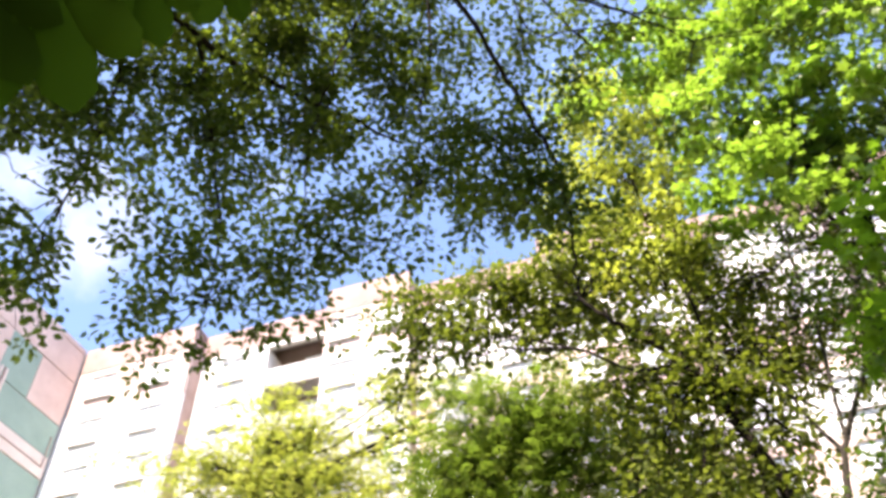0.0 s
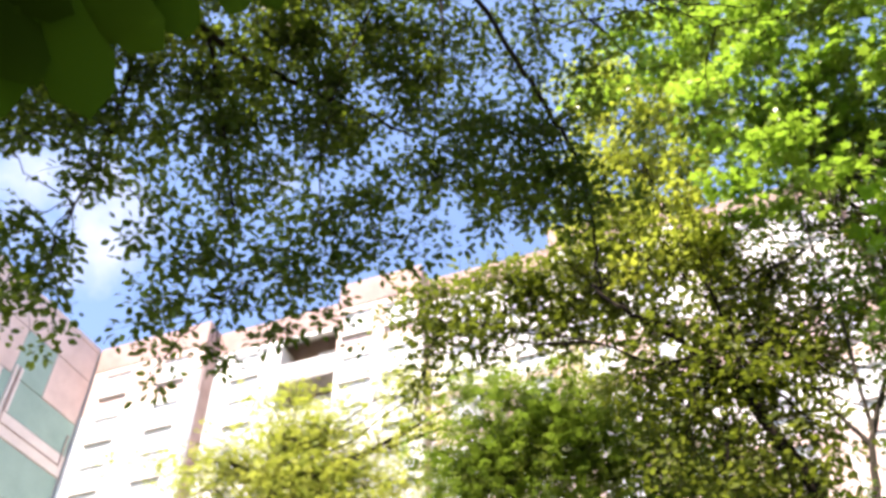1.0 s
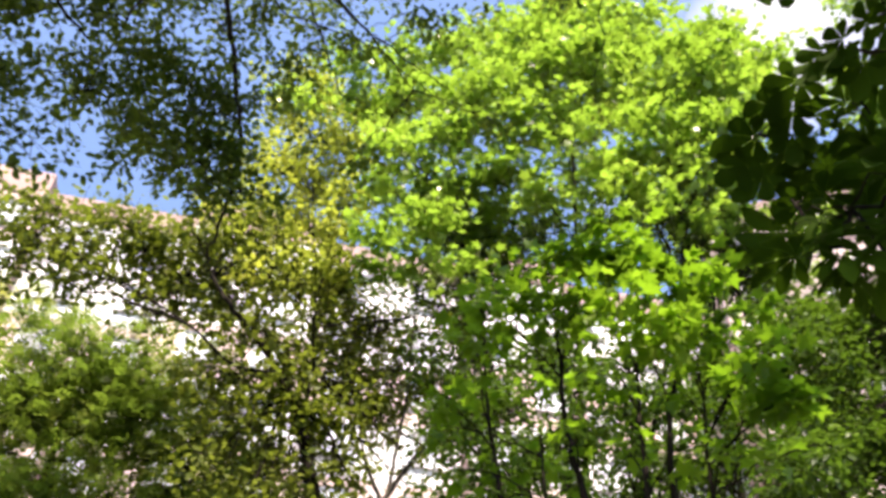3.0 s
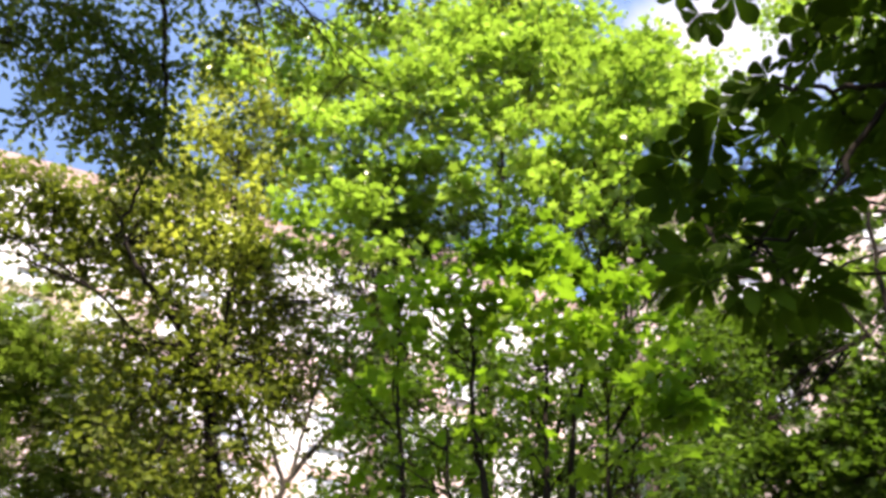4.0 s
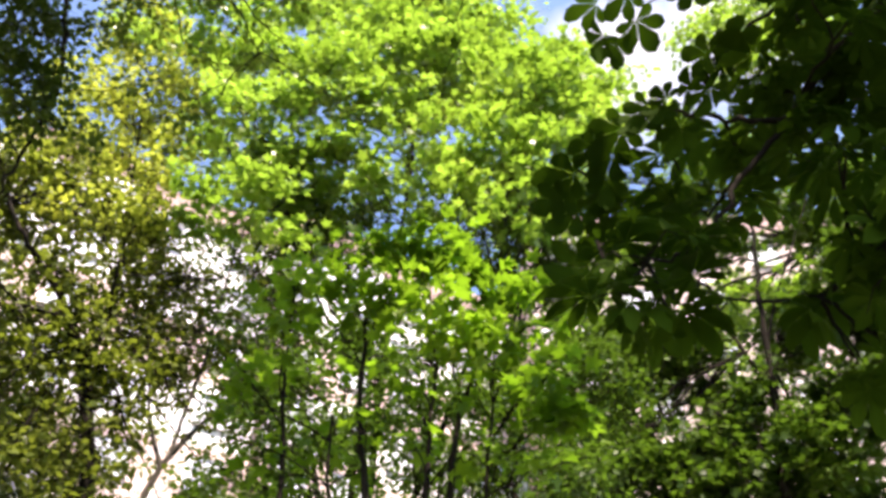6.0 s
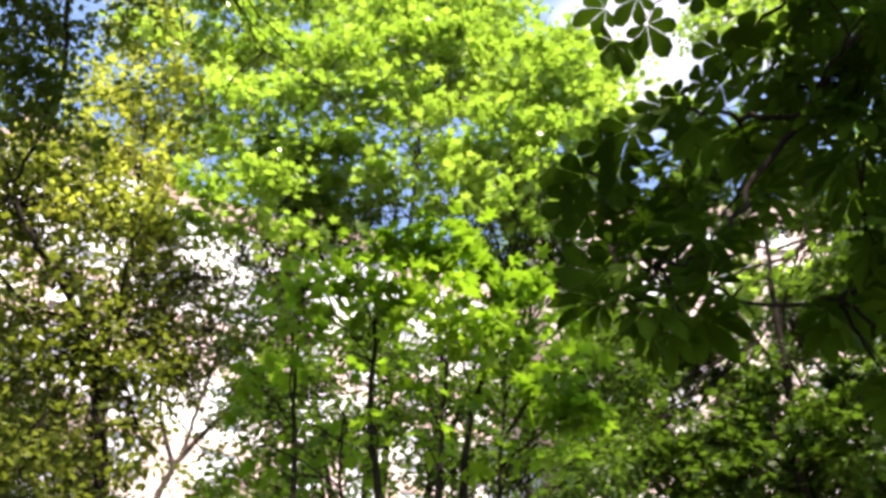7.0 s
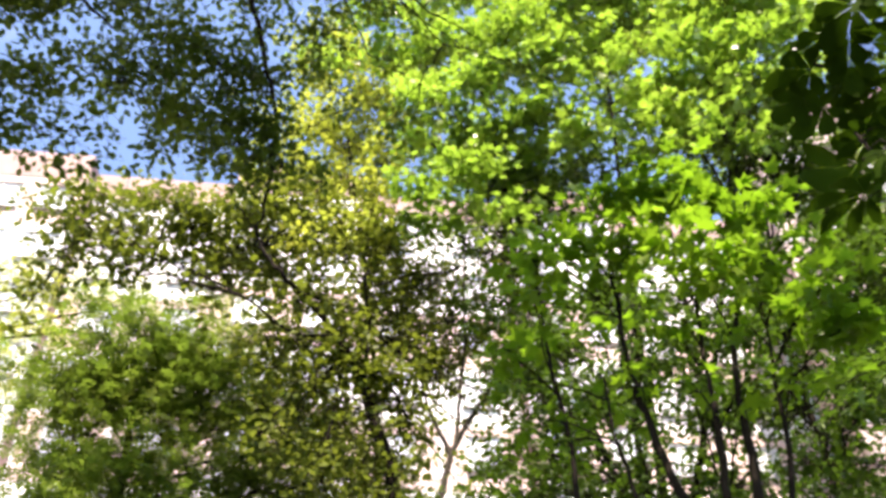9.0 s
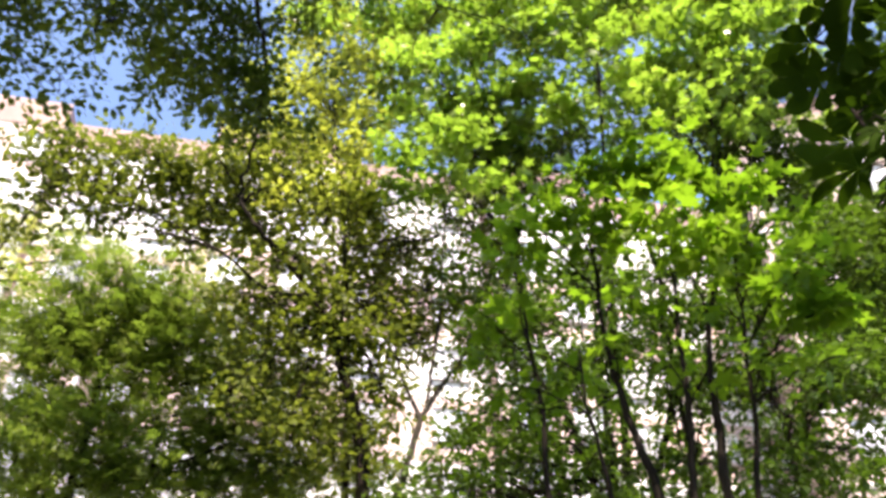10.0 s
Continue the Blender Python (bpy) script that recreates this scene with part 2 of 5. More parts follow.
def chestnut_leaf(n=7, droop=0.3, wide=0.185, fan=115):
    """Broad leaflets, widest beyond the middle, spread like fingers from one point."""
    v, f = [], []
    for i in range(n):
        a = radians(-fan + 2 * fan * i / (n - 1))
        ln = 1.0 - 0.45 * abs(i - (n - 1) / 2) / ((n - 1) / 2)
        c, s = math.cos(a), math.sin(a)
        k = len(v)
        for x, y, z in ((0, 0.02, 0), (-wide * 0.4, 0.25, 0.03), (wide * 0.4, 0.25, 0.03), (-wide, 0.62, 0.05), (wide, 0.62, 0.05), (-wide * 0.8, 0.86, 0.02), (wide * 0.8, 0.86, 0.02), (0, 1, -0.06), (0, 0.3, 0), (0, 0.65, 0)):
            z = z - droop * y * y
            v.append((ln * (c * x + s * y), ln * (-s * x + c * y), ln * z))
        for q in ((0, 8, 1), (0, 2, 8), (1, 8, 9), (1, 9, 3), (8, 2, 4), (8, 4, 9), (3, 9, 5), (9, 4, 6), (9, 6, 7), (5, 9, 7)):
            f.append(tuple(k + e for e in q))
    return np.array(v, float), np.array(f)


def leaf_cloud(name, template, places, heads, ups, sizes, material):
    """Every leaf laid at its place, along its head, facing up its own way, in one mesh."""
    tv, tf = template
    y = heads / (np.linalg.norm(heads, axis=1)[:, None] + 1e-9)
    x = np.cross(y, ups)
    x /= np.linalg.norm(x, axis=1)[:, None] + 1e-9
    z = np.cross(x, y)
    v = tv[None, :, 0, None] * x[:, None] + tv[None, :, 1, None] * y[:, None] + tv[None, :, 2, None] * z[:, None]
    v = places[:, None] + v * sizes[:, None, None]
    f = tf[None] + (np.arange(len(places)) * len(tv))[:, None, None]
    return mesh_np(name, v.reshape(-1, 3), f.reshape(-1, tf.shape[1]), material)


def edge_leaf(root, hub, az, el, way, size, lean, tip, wide):
    """A fingered leaf of its own at hub, spread towards the path; way: the turn of its middle leaflet, clockwise from up."""
    a, e, w = radians(az), radians(el), radians(way)
    right = Vector((math.cos(a), -math.sin(a), 0))
    ahead = Vector((math.sin(a) * math.cos(e), math.cos(a) * math.cos(e), math.sin(e)))
    head = right * math.sin(w) + right.cross(ahead) * math.cos(w)
    side = head.cross(ahead)
    face = (ahead + side * lean + head * tip).normalized()
    x = head.cross(face).normalized()
    y = face.cross(x)
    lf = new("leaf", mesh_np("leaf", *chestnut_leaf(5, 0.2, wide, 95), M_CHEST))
    under(lf, root)
    lf.matrix_basis = Matrix.Translation(hub) @ Matrix((x, y, face)).transposed().to_4x4() @ Matrix.Scale(size, 4)
    return lf


def leaf_area(template):
    v, f = template
    return 0.5 * np.linalg.norm(np.cross(v[f[:, 1]] - v[f[:, 0]], v[f[:, 2]] - v[f[:, 0]]), axis=1).sum()


class Clump:
    """One clump of a crown: a centre, a frame of axes with their radii, and how many layers of leaves cover it."""
    size = 1.0

    def __init__(self, az, el, d, rw, rh, cover):
        a, e = radians(az), radians(el)
        self.c = np.array(at(az, el, d))
        right = np.array([math.cos(a), -math.sin(a), 0.0])
        ahead = np.array([math.sin(a) * math.cos(e), math.cos(a) * math.cos(e), math.sin(e)])
        self.axes = np.array([right * rw, ahead * 0.5 * (rw + rh), np.cross(right, ahead) * rh])
        self.area, self.cover = math.pi * rw * rh, cover


blob = Clump


class ShadeBall(Clump):
    """A clump of coarser leaves out of view, added to block the sun, given by its centre and one radius."""
    size = 1.7

    def __init__(self, x, y, z, r, cover):
        self.c, self.axes = np.array([x, y, z], float), np.diag([r, r, r * 0.7])
        self.area, self.cover = math.pi * r * r, cover


def tree(name, label, base, trunks, blobs, template, leaf_mat, bark, seed, per_twig=10, leaf_len=0.1, droop=0.35, spread=0.10,
         group="trees of the courtyard", flat=0.6, twig_r=0.006, single=0, boughs=(), limb_r=0.007, shade=()):
    """trunks: paths of (points, radius at the foot, radius at the top); limbs leave the trunks' upper parts. single:
    build each leaf as a mesh of its own. shade: unseen clumps added to keep the sun off what lies below.
    """
    rng = np.random.default_rng(seed)
    root = thing(name, base, label, "tree", group)
    tips = []
    for pts, r0, r1 in trunks:
        tb = Tubes(10)
        fine = []
        pts = [np.array(p, float) for p in pts]
        if pts[0][2] < 0.4:
            pts[0][2] = -0.25                # the foot goes into the soil
        for a, b in zip(pts[:-1], pts[1:]):
            fine += list(a + (b - a) * np.linspace(0, 1, 6)[:-1, None])
        fine = np.array(fine + [pts[-1]])
        for _ in range(2):
            fine[1:-1] = (fine[:-2] + 2 * fine[1:-1] + fine[2:]) / 4
        fine[1:-1] += rng.normal(0, 0.15 * r0, (len(fine) - 2, 3))
        rad = np.linspace(r0, r1, len(fine)) * rng.uniform(0.92, 1.08, len(fine))
        rad[0] *= 1.3
        tb.add(fine, rad)
        under(new("trunk", tb.mesh("trunk", bark)), root)
        tips += [fine[int(len(fine) * q)] for q in (0.5, 0.6, 0.7, 0.8, 0.9)] + [fine[-1]]
    for pts, r0, r1 in boughs:
        pts = np.array([np.array(p, float) for p in pts])
        fine = np.concatenate([a + (b - a) * np.linspace(0, 1, 6)[:-1, None] for a, b in zip(pts[:-1], pts[1:])] + [pts[-1:]])
        for _ in range(3):
            fine[1:-1] = (fine[:-2] + 2 * fine[1:-1] + fine[2:]) / 4
        fine[1:-1] += rng.normal(0, 0.012, (len(fine) - 2, 3))
        tb = Tubes(7)
        tb.add(fine, np.linspace(r0, r1, len(fine)))
        under(new("bough", tb.mesh("bough", bark)), root)
        tips += list(fine[3::2])
    leafy = leaf_area(template) * leaf_len ** 2
    P, H, U, S = [], [], [], []
    twigs = Tubes(3)
    for bl in list(blobs) + list(shade):
        c = bl.c
        low = tips if boughs else [p for p in tips if p[2] < c[2] - 0.2] or tips
        src = min(low, key=lambda p: np.linalg.norm(c - p))
        ln = np.linalg.norm(c - src)
        tubes = Tubes(6)
        limb = bend(src, c, (0, 0, 0.05 * ln), 9, rng, 0.02)
        tubes.add(limb, np.linspace(max(1.6 * twig_r, limb_r * ln), twig_r, 9))
        count = max(2, int(bl.cover * bl.area / (leafy * bl.size ** 2 * 0.55) / per_twig))
        for _ in range(count):
            d = rng.normal(size=3)
            d *= 0.68 * min(1.0, 2.1 / np.linalg.norm(d))
            end = c + d @ bl.axes
            near = limb[rng.integers(4, 9)]
            tl = np.linalg.norm(end - near)
            twigs.add(bend(near, end, (0, 0, 0.08 * tl), 5, rng, 0.06), np.linspace(twig_r, twig_r * 0.35, 5))
            beg = end + (near - end) * min(0.55, (4 * leaf_len + 0.2) * bl.size / tl)
            k = max(2, int(per_twig * rng.uniform(0.6, 1.4)))
            t = rng.uniform(0.1, 1.05, k)
            side = rng.normal(size=(k, 3))
            side[:, 2] = side[:, 2] * 0.5 - droop
            side /= np.linalg.norm(side, axis=1)[:, None]
            P.append(beg + (end - beg) * t[:, None] + side * rng.uniform(0.2, 1.0, k)[:, None] * spread)
            H.append(side)
            up = rng.normal(0, flat, (k, 3))
            up[:, 2] += 1
            U.append(up)
            S.append(leaf_len * bl.size * rng.uniform(0.65, 1.25, k))
        under(new("limb", tubes.mesh("limb", bark)), root)
    under(new("twig_growth", twigs.mesh("twig_growth", bark)), root, kind="stuff")
    P, H, U, S = (np.concatenate(q) for q in (P, H, U, S))
    if single:
        own = mesh_np("leaf", template[0], template[1], leaf_mat)
        for p, h, u, s in list(zip(P, H, U, S))[:single]:
            y = Vector(h).normalized()
            x = y.cross(Vector(u)).normalized()
            ob = new("leaf", own)
            ob.parent = root
            ob.matrix_parent_inverse = root.matrix_world.inverted()
            ob.matrix_basis = Matrix.Translation(p) @ Matrix((x, y, x.cross(y))).transposed().to_4x4() @ Matrix.Scale(s, 4)
        P, H, U, S = P[single:], H[single:], U[single:], S[single:]
    if len(P):
        under(new("crown", leaf_cloud("crown", template, P, H, U, S, leaf_mat)), root, kind="stuff")
    return root


def box(bm, x0, x1, y0, y1, z0, z1):
    vs = [bm.verts.new((x, y, z)) for x in (x0, x1) for y in (y0, y1) for z in (z0, z1)]
    for q in ((0, 1, 3, 2), (4, 6, 7, 5), (0, 4, 5, 1), (2, 3, 7, 6), (0, 2, 6, 4), (1, 5, 7, 3)):
        bm.faces.new([vs[i] for i in q])


def part(name, bm, material, parent, label=""):
    bmesh.ops.recalc_face_normals(bm, faces=bm.faces)
    me = bpy.data.meshes.new(name)
    bm.to_mesh(me)
    bm.free()
    me.materials.append(material)
    ob = new(name, me)
    ob.parent = parent
    return tagged(ob, label)


# ---- ground ----
gb = bmesh.new()
bmesh.ops.create_grid(gb, x_segments=90, y_segments=90, size=1.0)
for v in gb.verts:                       # fine near the path, coarse towards the horizon
    v.co.x, v.co.y = (60 * q + 1440 * q ** 5 for q in v.co.xy)
    v.co.z = 0.05 * noise.noise(v.co * 0.35)
ground = part("ground", gb, M_GROUND, None, "bare soil and short grass of a shaded courtyard")
tagged(ground, category="ground", kind="structure")

# ---- the apartment block round the courtyard ----
ROOF, STOREY, TOP = 30.6, 2.76, 29.1       # parapet, height of a floor, ceiling of the top floor
FLOORS = 10
CORNER = Vector((-19.5, 36.4, 0))
ALONG = radians(-17.35)
ALONG_V, OUT_V = Vector((math.cos(ALONG), math.sin(ALONG), 0)), Vector((math.sin(ALONG), -math.cos(ALONG), 0))


def block(name, label, origin, turn):
    ob = thing(name, origin, label, "building", "wings of the apartment block")
    ob.rotation_euler = (0, 0, turn)
    return ob


def slab(name, parent, material, x0, x1, y0, y1, z0, z1, bevel=0.0, label=""):
    """One piece of a wing: x along its front, y inwards, z up."""
    bm = bmesh.new()
    box(bm, x0, x1, y0, y1, z0, z1)
    if bevel:
        bmesh.ops.bevel(bm, geom=bm.edges[:], offset=bevel, segments=1, affect="EDGES")
    return part(name, bm, material, parent, label)


def holed_panel(w, h, hx0, hx1, hz0, hz1, thick, material):
    """A wall panel from 0 to w and 0 to h with an opening through it."""
    bm = bmesh.new()
    for x0, x1, z0, z1 in ((0, hx0, 0, h), (hx1, w, 0, h), (hx0, hx1, 0, hz0), (hx0, hx1, hz1, h)):
        if x1 - x0 > 0.001 and z1 - z0 > 0.001:
            box(bm, x0, x1, 0, thick, z0, z1)
    bmesh.ops.remove_doubles(bm, verts=bm.verts[:], dist=0.0005)
    bmesh.ops.recalc_face_normals(bm, faces=bm.faces)
    me = bpy.data.meshes.new("panel")
    bm.to_mesh(me)
    bm.free()
    me.materials.append(material)
    return me


def window_meshes(w, h):
    """A white frame with a mullion and a transom bar, and a pane behind it; the origin is the lower corner."""
    bm = bmesh.new()
    t = 0.07
    for x0, x1, z0, z1 in ((0, w, 0, t), (0, w, h - t, h), (0, t, t, h - t), (w - t, w, t, h - t), (w * 0.42, w * 0.42 + t, t, h - t), (t, w * 0.42, h * 0.72, h * 0.72 + t)):
        box(bm, x0, x1, 0.0, 0.07, z0, z1)
    fr = bpy.data.meshes.new("frame")
    bm.to_mesh(fr)
    bm.free()
    fr.materials.append(M_FRAME)
    bm = bmesh.new()
    box(bm, 0.01, w - 0.01, 0.03, 0.045, 0.01, h - 0.01)
    pn = bpy.data.meshes.new("pane")
    bm.to_mesh(pn)
    bm.free()
    pn.materials.append(M_GLASS)
    bm = bmesh.new()
    box(bm, -0.06, w + 0.06, -0.22, 0.02, -0.05, 0.0)
    sl = bpy.data.meshes.new("sill")
    bm.to_mesh(sl)
    bm.free()
    sl.materials.append(M_GREY)
    return fr, pn, sl


def child(name, data, parent, x, y, z):
    ob = new(name, data)
    ob.parent = parent
    ob.location = (x, y, z)
    return ob


WIN = window_meshes(1.5, 1.5)


def window(parent, x, y, z):
    fr = child("window", WIN[0], parent, x, y, z)
    child("pane", WIN[1], fr, 0, 0, 0)
    child("sill", WIN[2], fr, 0, 0, 0)


PANELS = {}


def window_bay(parent, x, w, y, floor, material, tone):
    """One floor of one bay: a panel with an opening, and the window in it."""
    key = (round(w, 2), tone)
    h = STOREY - 0.02
    if key not in PANELS:
        PANELS[key] = holed_panel(w - 0.02, h, w / 2 - 0.76, w / 2 + 0.74, 0.85, 2.35, 0.30, material)
    z = TOP - STOREY * (FLOORS - floor)
    child("panel", PANELS[key], parent, x + 0.01, y, z)
    window(parent, x + w / 2 - 0.76 + 0.005, y + 0.07, z + 0.85)


def loggia(parent, x, w, y, floor):
    """An open loggia: a floor slab, a solid white front, side fins, and a brown back wall with a window."""
    z = TOP - STOREY * (FLOORS - floor)
    slab("loggia_floor", parent, M_GREY, x, x + w, y + 0.02, y + 1.35, z - 0.14, z, 0.01)
    slab("loggia_front", parent, M_WHITE, x + 0.06, x + w - 0.06, y, y + 0.09, z + 0.03, z + 1.0, 0.01)
    slab("handrail", parent, M_FRAME, x + 0.06, x + w - 0.06, y - 0.02, y + 0.11, z + 1.0, z + 1.05, 0.008)
    window(parent, x + w * 0.5 - 0.3, y + 1.22, z + 0.85)


# main wing: broad bays that stand forward, loggia bays between them
main_wing = block("apartment_building", "ten-storey white apartment block with pink brick parapet and loggias", CORNER, ALONG)
LENGTH = 53.0
FORWARD, BACK = -0.75, 0.3
BAYS = [(0.0, 6.85), (14.4, 18.8), (25.3, 31.0), (38.0, 43.0)]
slab("wall", main_wing, M_DARKIN, 0.0, 16.0, 1.72, 13.0, -0.2, TOP + 0.6, label="brown plastered back wall of the loggias")
slab("wall", main_wing, M_GREY, 16.004, LENGTH, 1.72, 13.0, -0.2, TOP + 0.6, label="grey plastered back wall")
slab("roof", main_wing, M_GREY, 0.0, LENGTH, BACK + 0.4, 13.0, TOP + 0.604, TOP + 0.8)
edge = 0.0


def tone_of(x, floor):
    """Above the loggias the fronts are white; farther along, pink and white floors alternate."""
    pink = floor in (7, 5, 3, 1) if x > 18 else x in (0.0, 14.4) and floor == FLOORS - 1
    return (M_PINK, "pink") if pink else (M_WHITE, "white")


for b0, b1 in BAYS + [(LENGTH, LENGTH)]:
    if b0 > edge + 0.1:                       # a loggia bay from edge to b0
        n = max(1, round((b0 - edge) / 3.3))
        wl = (b0 - edge) / n
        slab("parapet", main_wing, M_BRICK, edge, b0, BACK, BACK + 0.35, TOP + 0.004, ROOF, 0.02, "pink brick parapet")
        slab("lintel", main_wing, M_WHITE, edge, b0, BACK + 0.02, BACK + 0.32, TOP - 0.25, TOP, 0.01)
        for i in range(n):
            fin0 = edge + i * wl
            slab("fin", main_wing, M_WHITE, fin0 - 0.09, fin0 + 0.09, BACK + 0.06, 1.7, -0.2, TOP - 0.26)
            for fl in range(FLOORS):
                if i % 2 == 0 or edge > 18:
                    window_bay(main_wing, fin0 + 0.1, wl - 0.2, BACK + 0.1, fl, *tone_of(fin0 if edge > 18 else 1.0, fl))
                else:
                    loggia(main_wing, fin0 + 0.1, wl - 0.2, BACK + 0.03, fl)
    if b1 > b0:
        n = max(1, round((b1 - b0) / 2.8))
        wb = (b1 - b0) / n
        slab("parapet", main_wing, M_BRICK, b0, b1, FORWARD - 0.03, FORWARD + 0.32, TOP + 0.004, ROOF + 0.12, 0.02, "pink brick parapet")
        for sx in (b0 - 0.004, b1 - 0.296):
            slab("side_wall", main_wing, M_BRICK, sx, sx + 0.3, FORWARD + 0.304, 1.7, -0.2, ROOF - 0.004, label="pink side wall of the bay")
        for i in range(n):
            for fl in range(FLOORS):
                window_bay(main_wing, b0 + i * wb, wb, FORWARD, fl, *tone_of(b0, fl))
    edge = b1

# left wing: a windowless end wall of pink and pale green panels
LEFT_LEN = 33.0
left_wing = block("apartment_building", "pink apartment block end wall with pale green panels and cream bands", CORNER + OUT_V * LEFT_LEN, ALONG + radians(90))
slab("wall", left_wing, M_GREY, 0, LEFT_LEN, 0.06, 13.0, -0.2, ROOF)
ZS = lambda z: 1.6 + (z - 1.6) * 1.14
rows = [(25.17, 26.8, [(0, 4.0, "p"), (4.0, 8.2, "p"), (8.2, 12.4, "p")]),
        (22.83, 25.13, [(0, 3.05, "p"), (3.05, 4.95, "g"), (4.95, 8.2, "p"), (8.2, 12.4, "p")]),
        (21.2, 22.79, [(0, 4.42, "g"), (4.92, 5.4, "g"), (5.4, 6.65, "w"), (6.65, 8.2, "g"), (8.2, 12.4, "p")]),
        (18.1, 20.12, [(0, 5.38, "g"), (5.4, 6.65, "w"), (6.65, 8.2, "g"), (8.2, 12.4, "p")]),
        (20.14, 21.18, [(4.92, 5.4, "g"), (5.4, 6.65, "w"), (6.65, 7.2, "g"), (7.2, 8.2, "w"), (8.2, 12.4, "p")])]
low = [(0, 3.05, "w"), (3.05, 5.4, "g"), (5.4, 6.65, "w"), (6.65, 8.2, "g"), (8.2, 12.4, "p")]
z = 18.06
while z > 0.5:
    rows.append((max(0.0, z - 2.4), z, low))
    z -= 2.42
TONES = {"p": M_PINK, "g": M_GREEN, "w": M_CREAM}
for z0, z1, cells in rows:
    for k0, k1, c in cells:
        for rep in (0, 1):
            a, b = k0 + 12.4 * rep, k1 + 12.4 * rep
            slab("panel", left_wing, TONES[c], LEFT_LEN - b * 1.14 + 0.012, LEFT_LEN - max(a * 1.14, 0.9 if a == 0 else 0) - 0.012, 0.0, 0.058, ZS(z0) + 0.008, ZS(z1) - 0.008, 0.006)
slab("band", left_wing, M_CREAM, LEFT_LEN - 4.75 * 1.14, LEFT_LEN - 0.9, -0.05, 0.056, ZS(20.16), ZS(21.16), 0.015, "cream band across the green panels")
slab("pipe_casing", left_wing, M_CREAM, LEFT_LEN - 4.9 * 1.14, LEFT_LEN - 4.77 * 1.14, -0.08, 0.056, ZS(20.16), ZS(23.3), 0.012, "cream upright casing")
slab("pipe_casing", left_wing, M_CREAM, LEFT_LEN - 4.6 * 1.14, LEFT_LEN - 4.46 * 1.14, -0.08, 0.056, ZS(21.18), ZS(23.3), 0.012, "cream upright casing")
slab("cornice", left_wing, M_PINK, 0, LEFT_LEN - 0.9, -0.03, 0.4, ZS(26.8), ROOF + 0.06, 0.02)
for k, z0, z1 in ((1.05, 20.6, 22.1), (4.68, 20.2, 23.3), (4.77, 18.1, 20.0)):
    slab("cable", left_wing, M_BRICK, LEFT_LEN - k * 1.14 - 0.025, LEFT_LEN - k * 1.14 + 0.025, -0.1, -0.055, ZS(z0), ZS(z1))
slab("cable", left_wing, M_BRICK, LEFT_LEN - 4.7 * 1.14, LEFT_LEN - 1.2, -0.1, -0.056, ZS(20.62), ZS(20.66))

# right wing
RIGHT_LEN = 26.0
right_wing = block("apartment_building", "pinkish apartment block with white-framed windows behind the maple", (24.5, 16.5, 0), radians(-45.6))
slab("wall", right_wing, M_DARKIN, 0, RIGHT_LEN, 0.32, 13.0, -0.2, TOP)
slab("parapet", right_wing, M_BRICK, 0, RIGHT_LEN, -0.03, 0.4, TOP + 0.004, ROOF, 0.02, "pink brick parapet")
M_PALEPINK = rough_material("pale_pink_brick", (0.40, 0.31, 0.28), (0.56, 0.45, 0.41), 0.9, 0.85, 0.3, 14)
for i in range(8):
    for fl in range(FLOORS):
        window_bay(right_wing, i * RIGHT_LEN / 8, RIGHT_LEN / 8, 0.0, fl, M_PALEPINK, "palepink")
for fl in range(FLOORS):
    slab("belt_course", right_wing, M_WHITE, 0, RIGHT_LEN, -0.05, -0.002, TOP - STOREY * fl - 0.13, TOP - STOREY * fl + 0.02, 0.008)


# ---- trees ----
OVAL, MAPLE, ASH, CHEST = oval_leaf(), maple_leaf(), compound_leaf(), chestnut_leaf()


def foot(az, d):
    """Where a trunk stands."""
    return at(az, 0, d) - Vector((0, 0, EYE))


OVER_BOUGHS, OVER_SPRAYS = [], []


def over_bough(path, thick, thin, sprays):
    """A bough of the overhanging tree and the leafy sprays that it carries."""
    OVER_BOUGHS.append((path, thick, thin))
    OVER_SPRAYS.extend(sprays)


over_bough([(-3.4, 0.6, 7.4), at(-44.3, 58.5, 4.6), at(-29.8, 55.7, 4.8), at(-18.2, 54.5, 5.0), at(-11.5, 53.5, 5.0), at(-5.6, 52.1, 5.0)], 0.045, 0.012,
           [blob(-47.8, 56.6, 5.0, 0.36, 0.30, 2.4), blob(-45.3, 57.4, 5.0, 0.38, 0.32, 2.4), blob(-40.7, 55.2, 5.0, 0.44, 0.27, 2.0),
      blob(-40.0, 60.4, 5.0, 0.44, 0.31, 2.2), blob(-38.5, 56.6, 5.0, 0.33, 0.29, 1.5), blob(-35.5, 60.6, 5.0, 0.47, 0.39, 1.9),
      blob(-35.4, 55.2, 5.0, 0.35, 0.33, 1.8), blob(-32.2, 59.1, 5.0, 0.49, 0.31, 1.8), blob(-30.3, 55.5, 5.0, 0.36, 0.32, 2.0),
      blob(-24.2, 54.3, 5.0, 0.33, 0.33, 2.8), blob(-23.5, 57.5, 5.0, 0.35, 0.33, 2.1), blob(-19.4, 57.7, 5.0, 0.36, 0.30, 3.0),
      blob(-18.9, 43.3, 5.0, 0.27, 0.21, 0.6), blob(-16.0, 55.1, 5.0, 0.32, 0.33, 2.8), blob(-15.3, 52.2, 5.0, 0.42, 0.30, 1.9),
      blob(-12.0, 52.8, 5.0, 0.33, 0.33, 1.2)])
